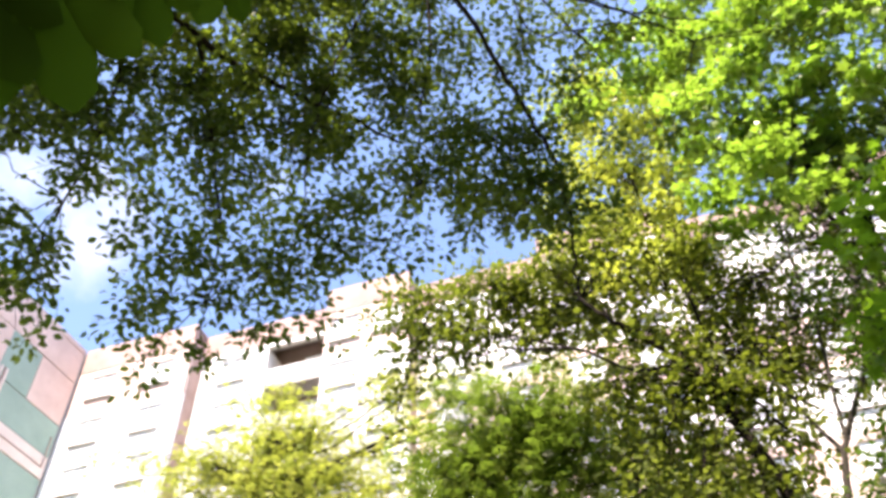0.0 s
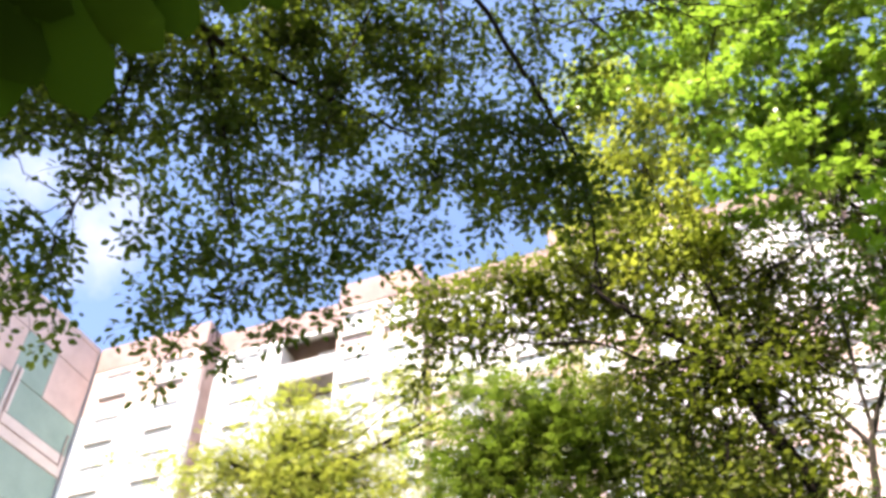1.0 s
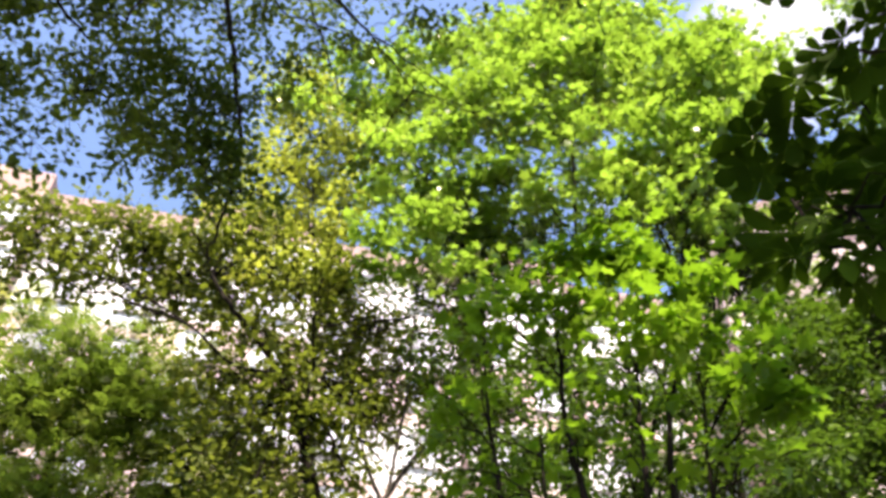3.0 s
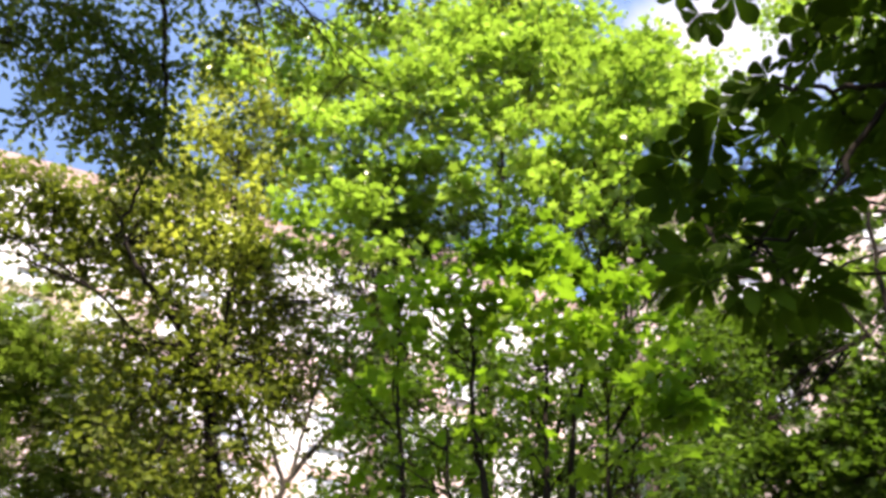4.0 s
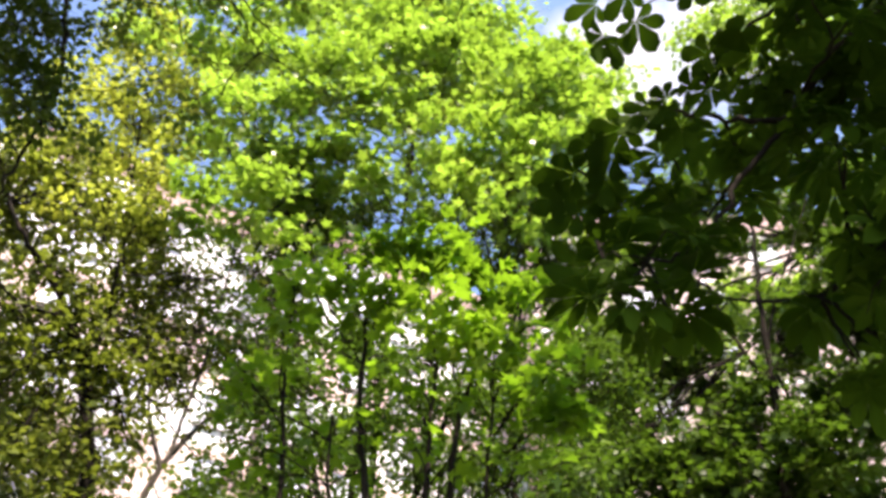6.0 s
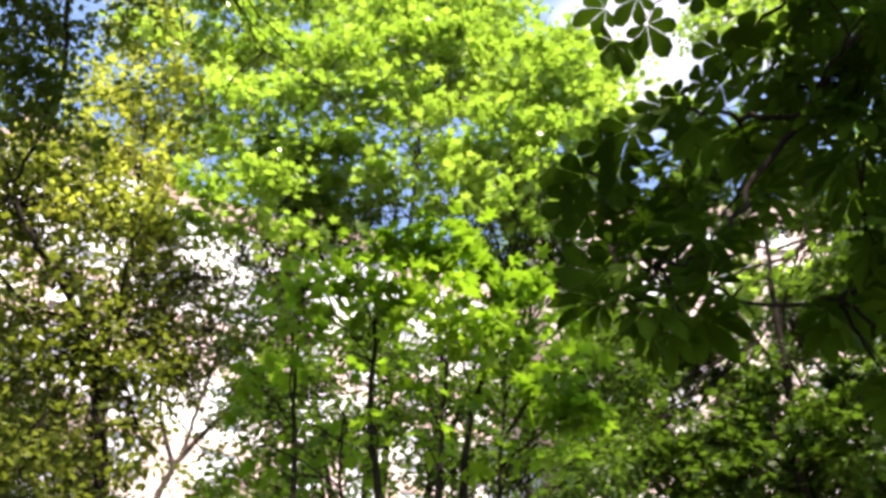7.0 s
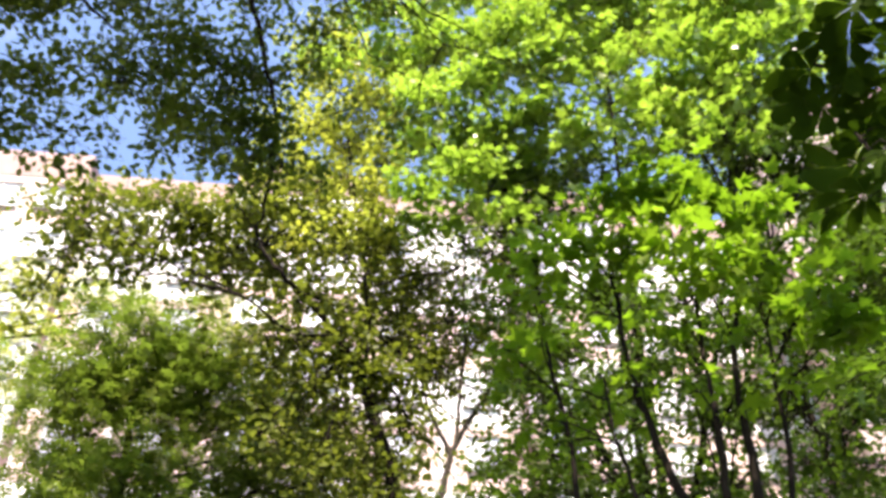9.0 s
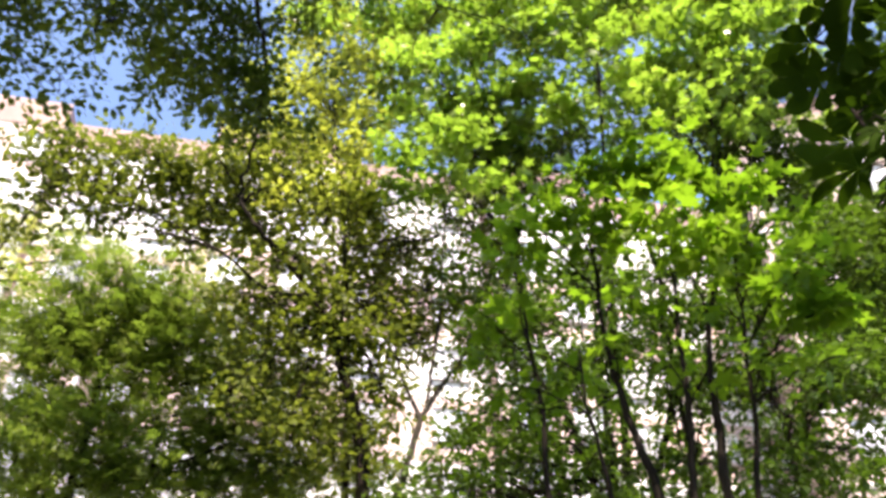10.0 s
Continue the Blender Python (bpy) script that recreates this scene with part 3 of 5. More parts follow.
over_bough([(-3.4, 0.6, 7.4), at(-18.3, 65.5, 4.4), at(-2.5, 63.3, 4.8), at(-1.7, 58.6, 5.0), at(-3.1, 54.8, 5.0), at(-3.6, 49.9, 5.0)], 0.030, 0.008,
           [blob(-27.2, 62.5, 5.0, 0.53, 0.36, 2.2), blob(-24.5, 59.7, 5.0, 0.43, 0.35, 2.4), blob(-19.4, 63.7, 5.0, 0.42, 0.35, 1.9),
      blob(-19.2, 61.0, 5.0, 0.48, 0.42, 2.7), blob(-12.7, 61.9, 5.0, 0.42, 0.35, 2.9), blob(-10.8, 58.8, 5.0, 0.41, 0.30, 2.2),
      blob(-10.2, 56.8, 5.0, 0.38, 0.33, 1.5), blob(-6.2, 53.9, 5.0, 0.46, 0.27, 1.0), blob(-5.8, 58.9, 5.0, 0.41, 0.34, 1.6),
      blob(-5.1, 56.4, 5.0, 0.33, 0.28, 2.0), blob(-3.4, 62.2, 5.0, 0.38, 0.37, 1.9), blob(-3.2, 50.6, 5.0, 0.36, 0.33, 1.0),
      blob(-0.1, 52.8, 5.0, 0.45, 0.32, 1.0), blob(0.4, 56.9, 5.0, 0.51, 0.38, 0.6), blob(1.5, 50.6, 5.0, 0.29, 0.29, 0.8),
      blob(1.6, 59.4, 5.0, 0.38, 0.29, 1.0)])
over_bough([(-3.4, 0.6, 7.4), at(-9.8, 66.9, 4.4), at(2.6, 61.6, 4.4), at(6.0, 57.8, 4.6), at(9.6, 53.3, 4.9), at(12.1, 49.2, 5.0), at(11.9, 46.5, 5.1), at(11.6, 43.9, 5.2), at(11.3, 41.0, 5.3)], 0.036, 0.011,
           [blob(-26.3, 38.9, 5.0, 0.24, 0.21, 0.7), blob(-18.0, 41.4, 5.0, 0.36, 0.28, 0.6), blob(-14.2, 41.1, 5.0, 0.33, 0.28, 0.5),
      blob(-13.8, 43.5, 5.0, 0.35, 0.24, 0.7), blob(-11.7, 65.1, 5.0, 0.48, 0.41, 1.9), blob(-6.1, 65.5, 5.0, 0.55, 0.48, 1.9),
      blob(-5.0, 44.0, 5.0, 0.30, 0.25, 0.4), blob(2.7, 62.8, 5.0, 0.52, 0.33, 0.9), blob(6.6, 50.5, 5.0, 0.34, 0.32, 0.9),
      blob(6.7, 56.0, 5.0, 0.38, 0.31, 0.6), blob(6.9, 47.4, 5.0, 0.41, 0.23, 1.1), blob(8.3, 52.2, 5.0, 0.43, 0.25, 1.1),
      blob(10.3, 58.2, 5.0, 0.42, 0.40, 0.9), blob(11.2, 48.7, 5.0, 0.37, 0.27, 0.9), blob(12.9, 46.4, 5.0, 0.37, 0.24, 1.0),
      blob(14.1, 52.2, 5.0, 0.31, 0.32, 0.4)])
over_bough([(-3.4, 0.6, 7.4), at(-0.6, 66.7, 4.4), at(10.7, 63.1, 4.8), at(16.5, 58.7, 5.0), at(19.0, 56.4, 5.0), at(21.1, 54.1, 5.0)], 0.025, 0.006,
           [blob(-12.6, 46.7, 5.0, 0.29, 0.24, 0.6), blob(-8.3, 44.6, 5.0, 0.17, 0.17, 0.4), blob(-7.7, 49.0, 5.0, 0.36, 0.31, 0.4),
      blob(-4.9, 46.2, 5.0, 0.26, 0.22, 0.5), blob(-2.9, 49.0, 5.0, 0.33, 0.28, 0.8), blob(1.3, 45.6, 5.0, 0.18, 0.14, 0.5),
      blob(3.5, 64.7, 5.0, 0.63, 0.43, 0.8), blob(4.3, 52.1, 5.0, 0.43, 0.39, 0.7), blob(8.9, 48.8, 5.0, 0.23, 0.23, 0.4),
      blob(9.0, 45.4, 5.0, 0.17, 0.17, 0.3), blob(9.3, 64.4, 5.0, 0.61, 0.41, 0.8), blob(10.3, 61.7, 5.0, 0.44, 0.40, 0.7),
      blob(14.8, 55.1, 5.0, 0.35, 0.29, 0.4), blob(17.2, 58.3, 5.0, 0.50, 0.36, 0.5), blob(17.5, 59.4, 5.0, 0.32, 0.26, 0.3),
      blob(19.6, 64.2, 5.0, 0.52, 0.36, 0.5)])
over_bough([(-3.4, 0.6, 7.4), at(-8.0, 64.0, 4.4), at(-14.0, 57.0, 4.8), at(-16.0, 50.0, 5.0), at(-14.0, 44.0, 5.1)], 0.022, 0.005,
           [blob(-40.8, 39.2, 5.0, 0.24, 0.25, 1.7), blob(-27.4, 41.2, 5.0, 0.29, 0.25, 1.1), blob(-26.3, 33.7, 5.0, 0.12, 0.24, 0.8),
      blob(-15.9, 37.9, 5.0, 0.23, 0.16, 1.1), blob(-10.7, 39.2, 5.0, 0.19, 0.22, 0.6), blob(-10.2, 44.0, 5.0, 0.26, 0.25, 0.9),
      blob(18.0, 61.4, 5.0, 0.50, 0.43, 0.3), blob(28.7, 60.1, 5.0, 0.33, 0.26, 0.3), blob(34.3, 60.1, 4.5, 0.41, 0.13, 0.4),
      blob(39.3, 52.3, 4.5, 0.09, 0.07, 0.3)])
over_bough([(-3.4, 0.6, 7.4), at(-45.4, 56.5, 4.6), at(-36.4, 53.5, 4.9), at(-35.2, 47.6, 5.0), at(-35.8, 41.2, 5.1)], 0.030, 0.008,
           [blob(-55.7, 52.0, 5.0, 0.32, 0.25, 1.6), blob(-53.6, 54.3, 5.0, 0.30, 0.23, 2.4), blob(-53.1, 49.3, 5.0, 0.24, 0.26, 2.4),
      blob(-51.1, 47.9, 5.0, 0.27, 0.22, 1.9), blob(-50.2, 52.1, 5.0, 0.36, 0.29, 1.6), blob(-48.9, 46.1, 5.0, 0.25, 0.19, 1.5),
      blob(-48.0, 49.7, 5.0, 0.28, 0.23, 1.9), blob(-47.4, 43.3, 5.0, 0.26, 0.18, 1.6), blob(-46.9, 53.1, 5.0, 0.37, 0.25, 1.3),
      blob(-45.6, 47.8, 5.0, 0.24, 0.27, 2.0), blob(-44.4, 45.1, 5.0, 0.32, 0.21, 1.5), blob(-44.0, 52.2, 5.0, 0.37, 0.25, 1.9),
      blob(-41.3, 48.7, 5.0, 0.37, 0.25, 2.1), blob(-40.3, 52.4, 5.0, 0.30, 0.26, 1.5), blob(-38.9, 49.9, 5.0, 0.30, 0.27, 1.4),
      blob(-33.7, 52.1, 5.0, 0.37, 0.26, 2.1)])
over_bough([at(-29.8, 55.7, 4.8), at(-25.6, 50.2, 5.0), at(-22.3, 44.6, 5.0), at(-22.0, 39.3, 5.1)], 0.025, 0.006,
           [blob(-39.5, 46.7, 5.0, 0.29, 0.24, 1.4), blob(-35.9, 48.3, 5.0, 0.32, 0.23, 1.6), blob(-35.6, 45.1, 5.0, 0.29, 0.26, 1.6),
      blob(-31.8, 49.1, 5.0, 0.32, 0.26, 1.1), blob(-31.1, 46.2, 5.0, 0.34, 0.25, 0.7), blob(-30.0, 44.1, 5.0, 0.33, 0.27, 0.5),
      blob(-29.1, 52.7, 5.0, 0.41, 0.27, 1.7), blob(-26.0, 50.2, 5.0, 0.41, 0.30, 1.6), blob(-25.9, 47.6, 5.0, 0.28, 0.22, 1.1),
      blob(-24.7, 42.5, 5.0, 0.32, 0.25, 0.8), blob(-23.9, 45.5, 5.0, 0.30, 0.25, 1.1), blob(-22.8, 51.6, 5.0, 0.41, 0.30, 1.4),
      blob(-20.2, 48.2, 5.0, 0.34, 0.29, 0.9), blob(-19.6, 46.5, 5.0, 0.38, 0.24, 0.7), blob(-16.8, 49.7, 5.0, 0.37, 0.26, 0.8),
      blob(-15.4, 46.3, 5.0, 0.27, 0.25, 1.0)])
over_bough([(-3.4, 0.6, 7.4), at(11.1, 62.4, 4.3), at(22.3, 59.0, 4.5), at(29.4, 54.8, 4.5)], 0.020, 0.006,
           [blob(-38.3, 35.3, 5.0, 0.26, 0.21, 1.5), blob(-36.2, 40.0, 5.0, 0.18, 0.14, 1.2), blob(-36.1, 37.6, 5.0, 0.22, 0.24, 1.5),
      blob(-33.7, 34.3, 5.0, 0.11, 0.12, 1.5), blob(-26.4, 36.3, 5.0, 0.24, 0.21, 1.0), blob(-23.0, 39.3, 5.0, 0.27, 0.22, 0.8),
      blob(-22.0, 35.6, 5.0, 0.22, 0.12, 0.8), blob(-20.5, 40.7, 5.0, 0.26, 0.17, 0.5), blob(-16.1, 42.5, 5.0, 0.26, 0.17, 1.0),
      blob(-10.4, 49.5, 5.0, 0.27, 0.18, 0.5), blob(-9.9, 47.6, 5.0, 0.30, 0.28, 0.9), blob(2.6, 47.6, 5.0, 0.29, 0.25, 1.7),
      blob(19.3, 50.7, 4.5, 0.10, 0.08, 0.4), blob(23.6, 50.2, 4.5, 0.13, 0.10, 0.4), blob(24.9, 56.3, 4.5, 0.16, 0.11, 0.4),
      blob(29.4, 54.8, 4.5, 0.15, 0.11, 0.4)])
over_bough([(-3.4, 0.6, 7.4), at(51.3, 66.1, 4.3), at(50.4, 62.3, 4.5), at(53.6, 59.6, 4.5)], 0.020, 0.006,
           [blob(48.5, 60.3, 4.5, 0.36, 0.15, 0.3), blob(57.3, 59.7, 4.5, 0.29, 0.17, 0.4)])
LOOSE_SPRAYS = [blob(24.5, 49.3, 5.0, 0.14, 0.09, 1.4), blob(20.9, 56.9, 4.9, 0.24, 0.09, 1.4), blob(30.8, 59.1, 4.9, 0.32, 0.09, 1.4),
      blob(29.3, 54.1, 5.2, 0.16, 0.08, 1.1), blob(38.8, 52.4, 5.0, 0.10, 0.09, 1.4), blob(49.7, 52.6, 5.1, 0.09, 0.08, 1.4),
      blob(23.8, 53.9, 5.0, 0.13, 0.07, 1.1), blob(14.5, 54.9, 5.0, 0.23, 0.08, 1.3), blob(36.5, 53.2, 5.1, 0.13, 0.08, 1.1),
      blob(16.6, 56.7, 5.0, 0.19, 0.09, 1.1), blob(25.6, 57.8, 5.1, 0.16, 0.08, 1.1), blob(46.6, 59.4, 5.1, 0.20, 0.09, 1.1),
      blob(37.9, 59.6, 5.1, 0.21, 0.08, 1.0), blob(9.3, 54.4, 5.0, 0.23, 0.09, 1.3), blob(12.3, 52.6, 4.9, 0.13, 0.08, 0.7),
      blob(8.1, 48.6, 4.9, 0.25, 0.20, 1.3)]
LOOSE_SPRAYS += [blob(3.4, 48.5, 5.1, 0.26, 0.21, 1.1), blob(7.4, 45.7, 4.9, 0.19, 0.12, 1.0)]
over_bough([(-3.4, 0.6, 7.4), at(6.0, 66.0, 4.3)] + [at(11.9, 62.1, 4.6), at(18.0, 60.2, 4.7), at(24.3, 58.2, 4.8), at(29.4, 56.5, 4.8), at(33.5, 55.0, 4.9)], 0.020, 0.006, LOOSE_SPRAYS[:9])
over_bough([(-3.4, 0.6, 7.4), at(9.0, 66.0, 4.3)] + [at(10.2, 58.4, 4.6), at(18.4, 58.4, 4.7), at(24.3, 57.6, 4.8), at(29.0, 55.6, 4.9), at(35.9, 53.1, 4.9)], 0.011, 0.004, LOOSE_SPRAYS[9:])
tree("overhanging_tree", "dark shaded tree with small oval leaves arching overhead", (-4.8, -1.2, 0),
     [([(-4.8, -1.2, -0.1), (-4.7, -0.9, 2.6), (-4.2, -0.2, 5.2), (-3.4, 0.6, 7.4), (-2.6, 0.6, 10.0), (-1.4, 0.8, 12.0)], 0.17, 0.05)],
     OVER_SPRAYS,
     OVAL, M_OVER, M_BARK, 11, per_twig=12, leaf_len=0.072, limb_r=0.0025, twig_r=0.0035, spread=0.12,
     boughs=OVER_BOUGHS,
     # unseen clumps added overhead to shade this crown and the young maple's lower part
     shade=[ShadeBall(-3.2, 1.5, 10.5, 1.8, 2.0), ShadeBall(-0.6, 1.8, 10.8, 1.8, 2.0), ShadeBall(1.6, 2.2, 10.6, 1.5, 1.6), ShadeBall(-2.2, -0.6, 9.8, 2.0, 2.0), ShadeBall(0.6, -0.4, 9.6, 1.8, 1.8), ShadeBall(-4.6, 0.0, 9.2, 1.6, 1.8),
            ShadeBall(0.2, 1.2, 13.2, 1.8, 2.0), ShadeBall(-1.6, 0.4, 12.6, 1.8, 2.0),
            ShadeBall(1.6, -2.2, 12.4, 1.3, 1.4), ShadeBall(3.2, -2.4, 12.5, 1.3, 1.4), ShadeBall(4.9, -2.5, 12.4, 1.3, 1.4)])

TALL_LOWER = [blob(27.1, 52.0, 9.2, 0.61, 0.39, 2.5), blob(33.1, 52.6, 9.2, 0.68, 0.39, 2.9), blob(39.4, 52.5, 8.7, 0.64, 0.37, 2.9),
      blob(45.6, 52.4, 11.0, 0.81, 0.47, 2.7), blob(51.3, 52.5, 10.4, 0.76, 0.51, 2.7), blob(57.3, 51.8, 10.7, 0.77, 0.52, 2.9),
      blob(61.5, 50.0, 10.1, 0.58, 0.41, 2.7), blob(64.8, 48.9, 8.7, 0.38, 0.36, 2.1), blob(25.7, 48.4, 9.4, 0.53, 0.37, 2.3),
      blob(30.7, 49.4, 9.8, 0.56, 0.45, 2.7), blob(35.4, 49.7, 8.9, 0.51, 0.36, 2.7), blob(45.4, 50.4, 10.9, 0.63, 0.33, 1.7),
      blob(55.2, 48.6, 9.5, 0.43, 0.43, 2.1), blob(58.9, 49.2, 9.0, 0.51, 0.41, 2.5), blob(55.2, 46.3, 10.5, 0.46, 0.34, 1.7),
      blob(26.0, 45.8, 8.9, 0.48, 0.33, 2.1)]
TALL_LOWER += [blob(30.7, 46.3, 10.8, 0.70, 0.47, 2.7), blob(35.1, 46.2, 9.7, 0.52, 0.37, 2.3), blob(38.5, 45.4, 9.9, 0.53, 0.26, 1.7),
      blob(59.0, 44.2, 9.4, 0.39, 0.29, 1.1), blob(25.1, 43.0, 9.8, 0.40, 0.30, 2.1), blob(30.2, 43.6, 9.1, 0.47, 0.28, 1.7),
      blob(34.4, 43.5, 8.7, 0.45, 0.27, 1.7), blob(37.5, 43.6, 10.7, 0.44, 0.27, 1.5), blob(56.1, 43.5, 9.2, 0.38, 0.28, 0.8),
      blob(44.1, 47.7, 10.5, 0.46, 0.35, 1.7), blob(47.3, 45.7, 9.1, 0.49, 0.29, 1.9), blob(52.1, 46.4, 10.9, 0.59, 0.41, 1.7),
      blob(53.7, 44.5, 10.7, 0.45, 0.34, 1.9), blob(41.8, 46.0, 10.4, 0.45, 0.34, 1.9), blob(45.9, 49.0, 10.4, 0.47, 0.30, 1.5),
      blob(38.4, 47.1, 10.0, 0.55, 0.33, 2.1)]
TALL_LOWER += [blob(32.6, 48.0, 10.3, 0.58, 0.35, 1.7), blob(49.6, 45.7, 8.9, 0.38, 0.29, 1.7), blob(56.7, 47.6, 9.7, 0.54, 0.38, 1.9)]
TALL_UPPER = [blob(21.5, 56.8, 9.0, 0.61, 0.37, 2.1), blob(28.0, 57.4, 10.2, 0.71, 0.50, 2.5), blob(34.1, 58.2, 10.1, 0.72, 0.57, 2.9),
      blob(41.9, 58.4, 9.8, 0.83, 0.53, 3.1), blob(48.4, 58.6, 9.1, 0.78, 0.59, 3.1), blob(53.8, 57.5, 10.5, 0.73, 0.65, 3.1),
      blob(17.2, 53.6, 10.5, 0.66, 0.46, 1.7), blob(23.8, 54.2, 9.8, 0.75, 0.44, 2.3), blob(30.1, 55.0, 9.8, 0.77, 0.45, 2.7),
      blob(36.6, 55.4, 9.2, 0.72, 0.48, 3.1), blob(43.3, 55.9, 8.6, 0.69, 0.52, 3.4), blob(49.3, 55.6, 9.5, 0.75, 0.56, 3.4),
      blob(55.2, 55.5, 10.0, 0.79, 0.53, 3.1), blob(61.4, 54.2, 8.8, 0.56, 0.39, 2.5), blob(64.6, 51.8, 10.5, 0.57, 0.48, 2.3),
      blob(35.3, 58.2, 10.7, 0.61, 0.45, 1.3)]
TALL_UPPER += [blob(41.1, 58.1, 9.1, 0.77, 0.45, 2.2), blob(47.3, 56.9, 8.9, 0.73, 0.42, 2.5), blob(52.6, 55.1, 10.8, 0.84, 0.49, 2.5),
      blob(57.6, 53.0, 9.2, 0.68, 0.40, 2.5), blob(61.9, 51.3, 9.1, 0.65, 0.38, 2.5), blob(65.1, 49.5, 10.1, 0.70, 0.41, 2.5),
      blob(47.8, 59.9, 9.5, 0.99, 0.57, 2.5), blob(55.5, 57.3, 10.6, 1.02, 0.58, 2.5), blob(61.7, 54.4, 9.3, 0.83, 0.48, 2.5),
      blob(66.5, 51.7, 10.7, 0.90, 0.52, 2.5)]
TALL_SPRAYS = [blob(39.5, 49.8, 8.9, 0.51, 0.23, 4.8), blob(41.4, 47.9, 8.9, 0.34, 0.24, 4.4), blob(50.1, 49.3, 8.9, 0.51, 0.20, 4.8),
      blob(51.6, 47.8, 8.3, 0.32, 0.17, 4.0), blob(48.2, 47.8, 8.7, 0.37, 0.17, 3.1), blob(31.7, 47.1, 8.5, 0.52, 0.21, 3.3),
      blob(34.3, 53.1, 8.6, 0.54, 0.21, 3.1), blob(48.8, 56.7, 8.3, 0.68, 0.29, 3.1), blob(61.8, 53.7, 8.4, 0.53, 0.27, 3.1),
      blob(62.7, 51.5, 8.6, 0.51, 0.27, 2.9), blob(43.9, 54.0, 8.4, 0.53, 0.21, 2.6), blob(26.6, 51.8, 8.6, 0.41, 0.21, 2.4),
      blob(37.9, 55.8, 8.3, 0.60, 0.24, 2.6), blob(54.2, 51.6, 8.3, 0.50, 0.22, 2.6), blob(51.1, 49.2, 8.5, 0.49, 0.21, 2.2),
      blob(56.9, 49.7, 8.6, 0.59, 0.25, 2.2)]
TALL_SPRAYS += [blob(52.4, 45.7, 8.2, 0.44, 0.19, 2.0), blob(51.2, 52.2, 8.7, 0.53, 0.23, 2.0), blob(60.5, 50.2, 8.2, 0.48, 0.24, 2.0),
      blob(57.8, 47.2, 8.5, 0.47, 0.23, 2.0), blob(46.8, 51.8, 8.2, 0.49, 0.22, 1.8), blob(58.9, 44.2, 8.5, 0.35, 0.20, 1.3)]
tree("tall_maple", "tall bright green maple with sunlit crown", foot(42, 9),
     [([foot(42, 9.6), at(42, 14, 9.6), at(43.5, 36, 9.7), at(45.5, 46, 9.8), at(47, 55, 9.8)], 0.08, 0.015),
      ([at(42, 14, 9.6), at(38, 30, 9.8), at(34.5, 42, 9.9), at(33, 52, 9.9)], 0.05, 0.012),
      ([at(42, 17, 9.6), at(49, 32, 9.6), at(54.5, 42, 9.6), at(57, 52, 9.7)], 0.05, 0.012)],
     TALL_LOWER + TALL_UPPER + TALL_SPRAYS,
     MAPLE, M_BRIGHT, M_BARK, 21, per_twig=10, leaf_len=0.15, spread=0.2, flat=0.55, droop=0.3)

YELLOW_LOWER = [blob(19.3, 48.4, 11.3, 0.64, 0.51, 2.2), blob(22.6, 47.4, 10.5, 0.41, 0.46, 1.6), blob(14.5, 45.9, 11.3, 0.55, 0.49, 1.4),
      blob(18.4, 45.4, 11.2, 0.60, 0.48, 1.7), blob(21.6, 44.8, 10.5, 0.39, 0.44, 1.3), blob(14.4, 42.8, 11.0, 0.45, 0.34, 0.7),
      blob(18.1, 42.3, 10.9, 0.55, 0.39, 1.0), blob(21.2, 41.7, 10.9, 0.38, 0.33, 0.7), blob(12.8, 54.0, 11.7, 0.44, 0.44, 0.7),
      blob(10.6, 46.2, 10.5, 0.45, 0.45, 0.9), blob(10.4, 49.7, 10.4, 0.48, 0.48, 0.6), blob(26.6, 54.0, 11.6, 0.59, 0.59, 1.0),
      blob(25.7, 48.3, 10.9, 0.49, 0.49, 0.9), blob(11.6, 49.0, 9.3, 0.45, 0.35, 0.8), blob(14.4, 46.8, 9.3, 0.44, 0.34, 0.9),
      blob(13.3, 44.2, 9.4, 0.42, 0.33, 0.9)]
YELLOW_LOWER += [blob(17.3, 44.8, 9.7, 0.44, 0.34, 1.0), blob(20.2, 43.3, 9.5, 0.42, 0.33, 1.1), blob(18.0, 41.9, 9.6, 0.37, 0.28, 0.9),
      blob(15.2, 42.2, 9.3, 0.36, 0.31, 0.9), blob(21.4, 45.6, 9.5, 0.39, 0.34, 1.0), blob(23.1, 42.9, 9.7, 0.38, 0.28, 0.9),
      blob(10.8, 44.9, 9.5, 0.38, 0.33, 0.6), blob(16.9, 50.1, 9.8, 0.49, 0.38, 0.9), blob(22.4, 51.4, 9.7, 0.44, 0.39, 0.7),
      blob(23.1, 48.0, 9.4, 0.40, 0.35, 0.7)]
YELLOW_UPPER = [blob(16.2, 55.5, 10.4, 0.68, 0.41, 1.2), blob(20.1, 54.6, 10.5, 0.67, 0.47, 1.4), blob(23.8, 53.2, 10.9, 0.54, 0.47, 1.3),
      blob(16.0, 52.4, 11.2, 0.62, 0.55, 1.4), blob(20.3, 51.5, 10.5, 0.57, 0.50, 1.7), blob(23.8, 50.5, 10.5, 0.43, 0.49, 1.3),
      blob(15.2, 49.4, 10.6, 0.55, 0.49, 1.7)]
tree("yellowing_tree", "slender tree with yellowing leaves", foot(22, 11.0),
     [([foot(22.3, 11.0), at(22.6, 25, 11.0), at(21.5, 38, 11.0), at(19.5, 46, 11.0), at(18.5, 51, 11.0)], 0.06, 0.012)],
     YELLOW_LOWER + YELLOW_UPPER,
     OVAL, M_YELLOW, M_BARK, 31, per_twig=9, leaf_len=0.115, spread=0.18, flat=0.8)

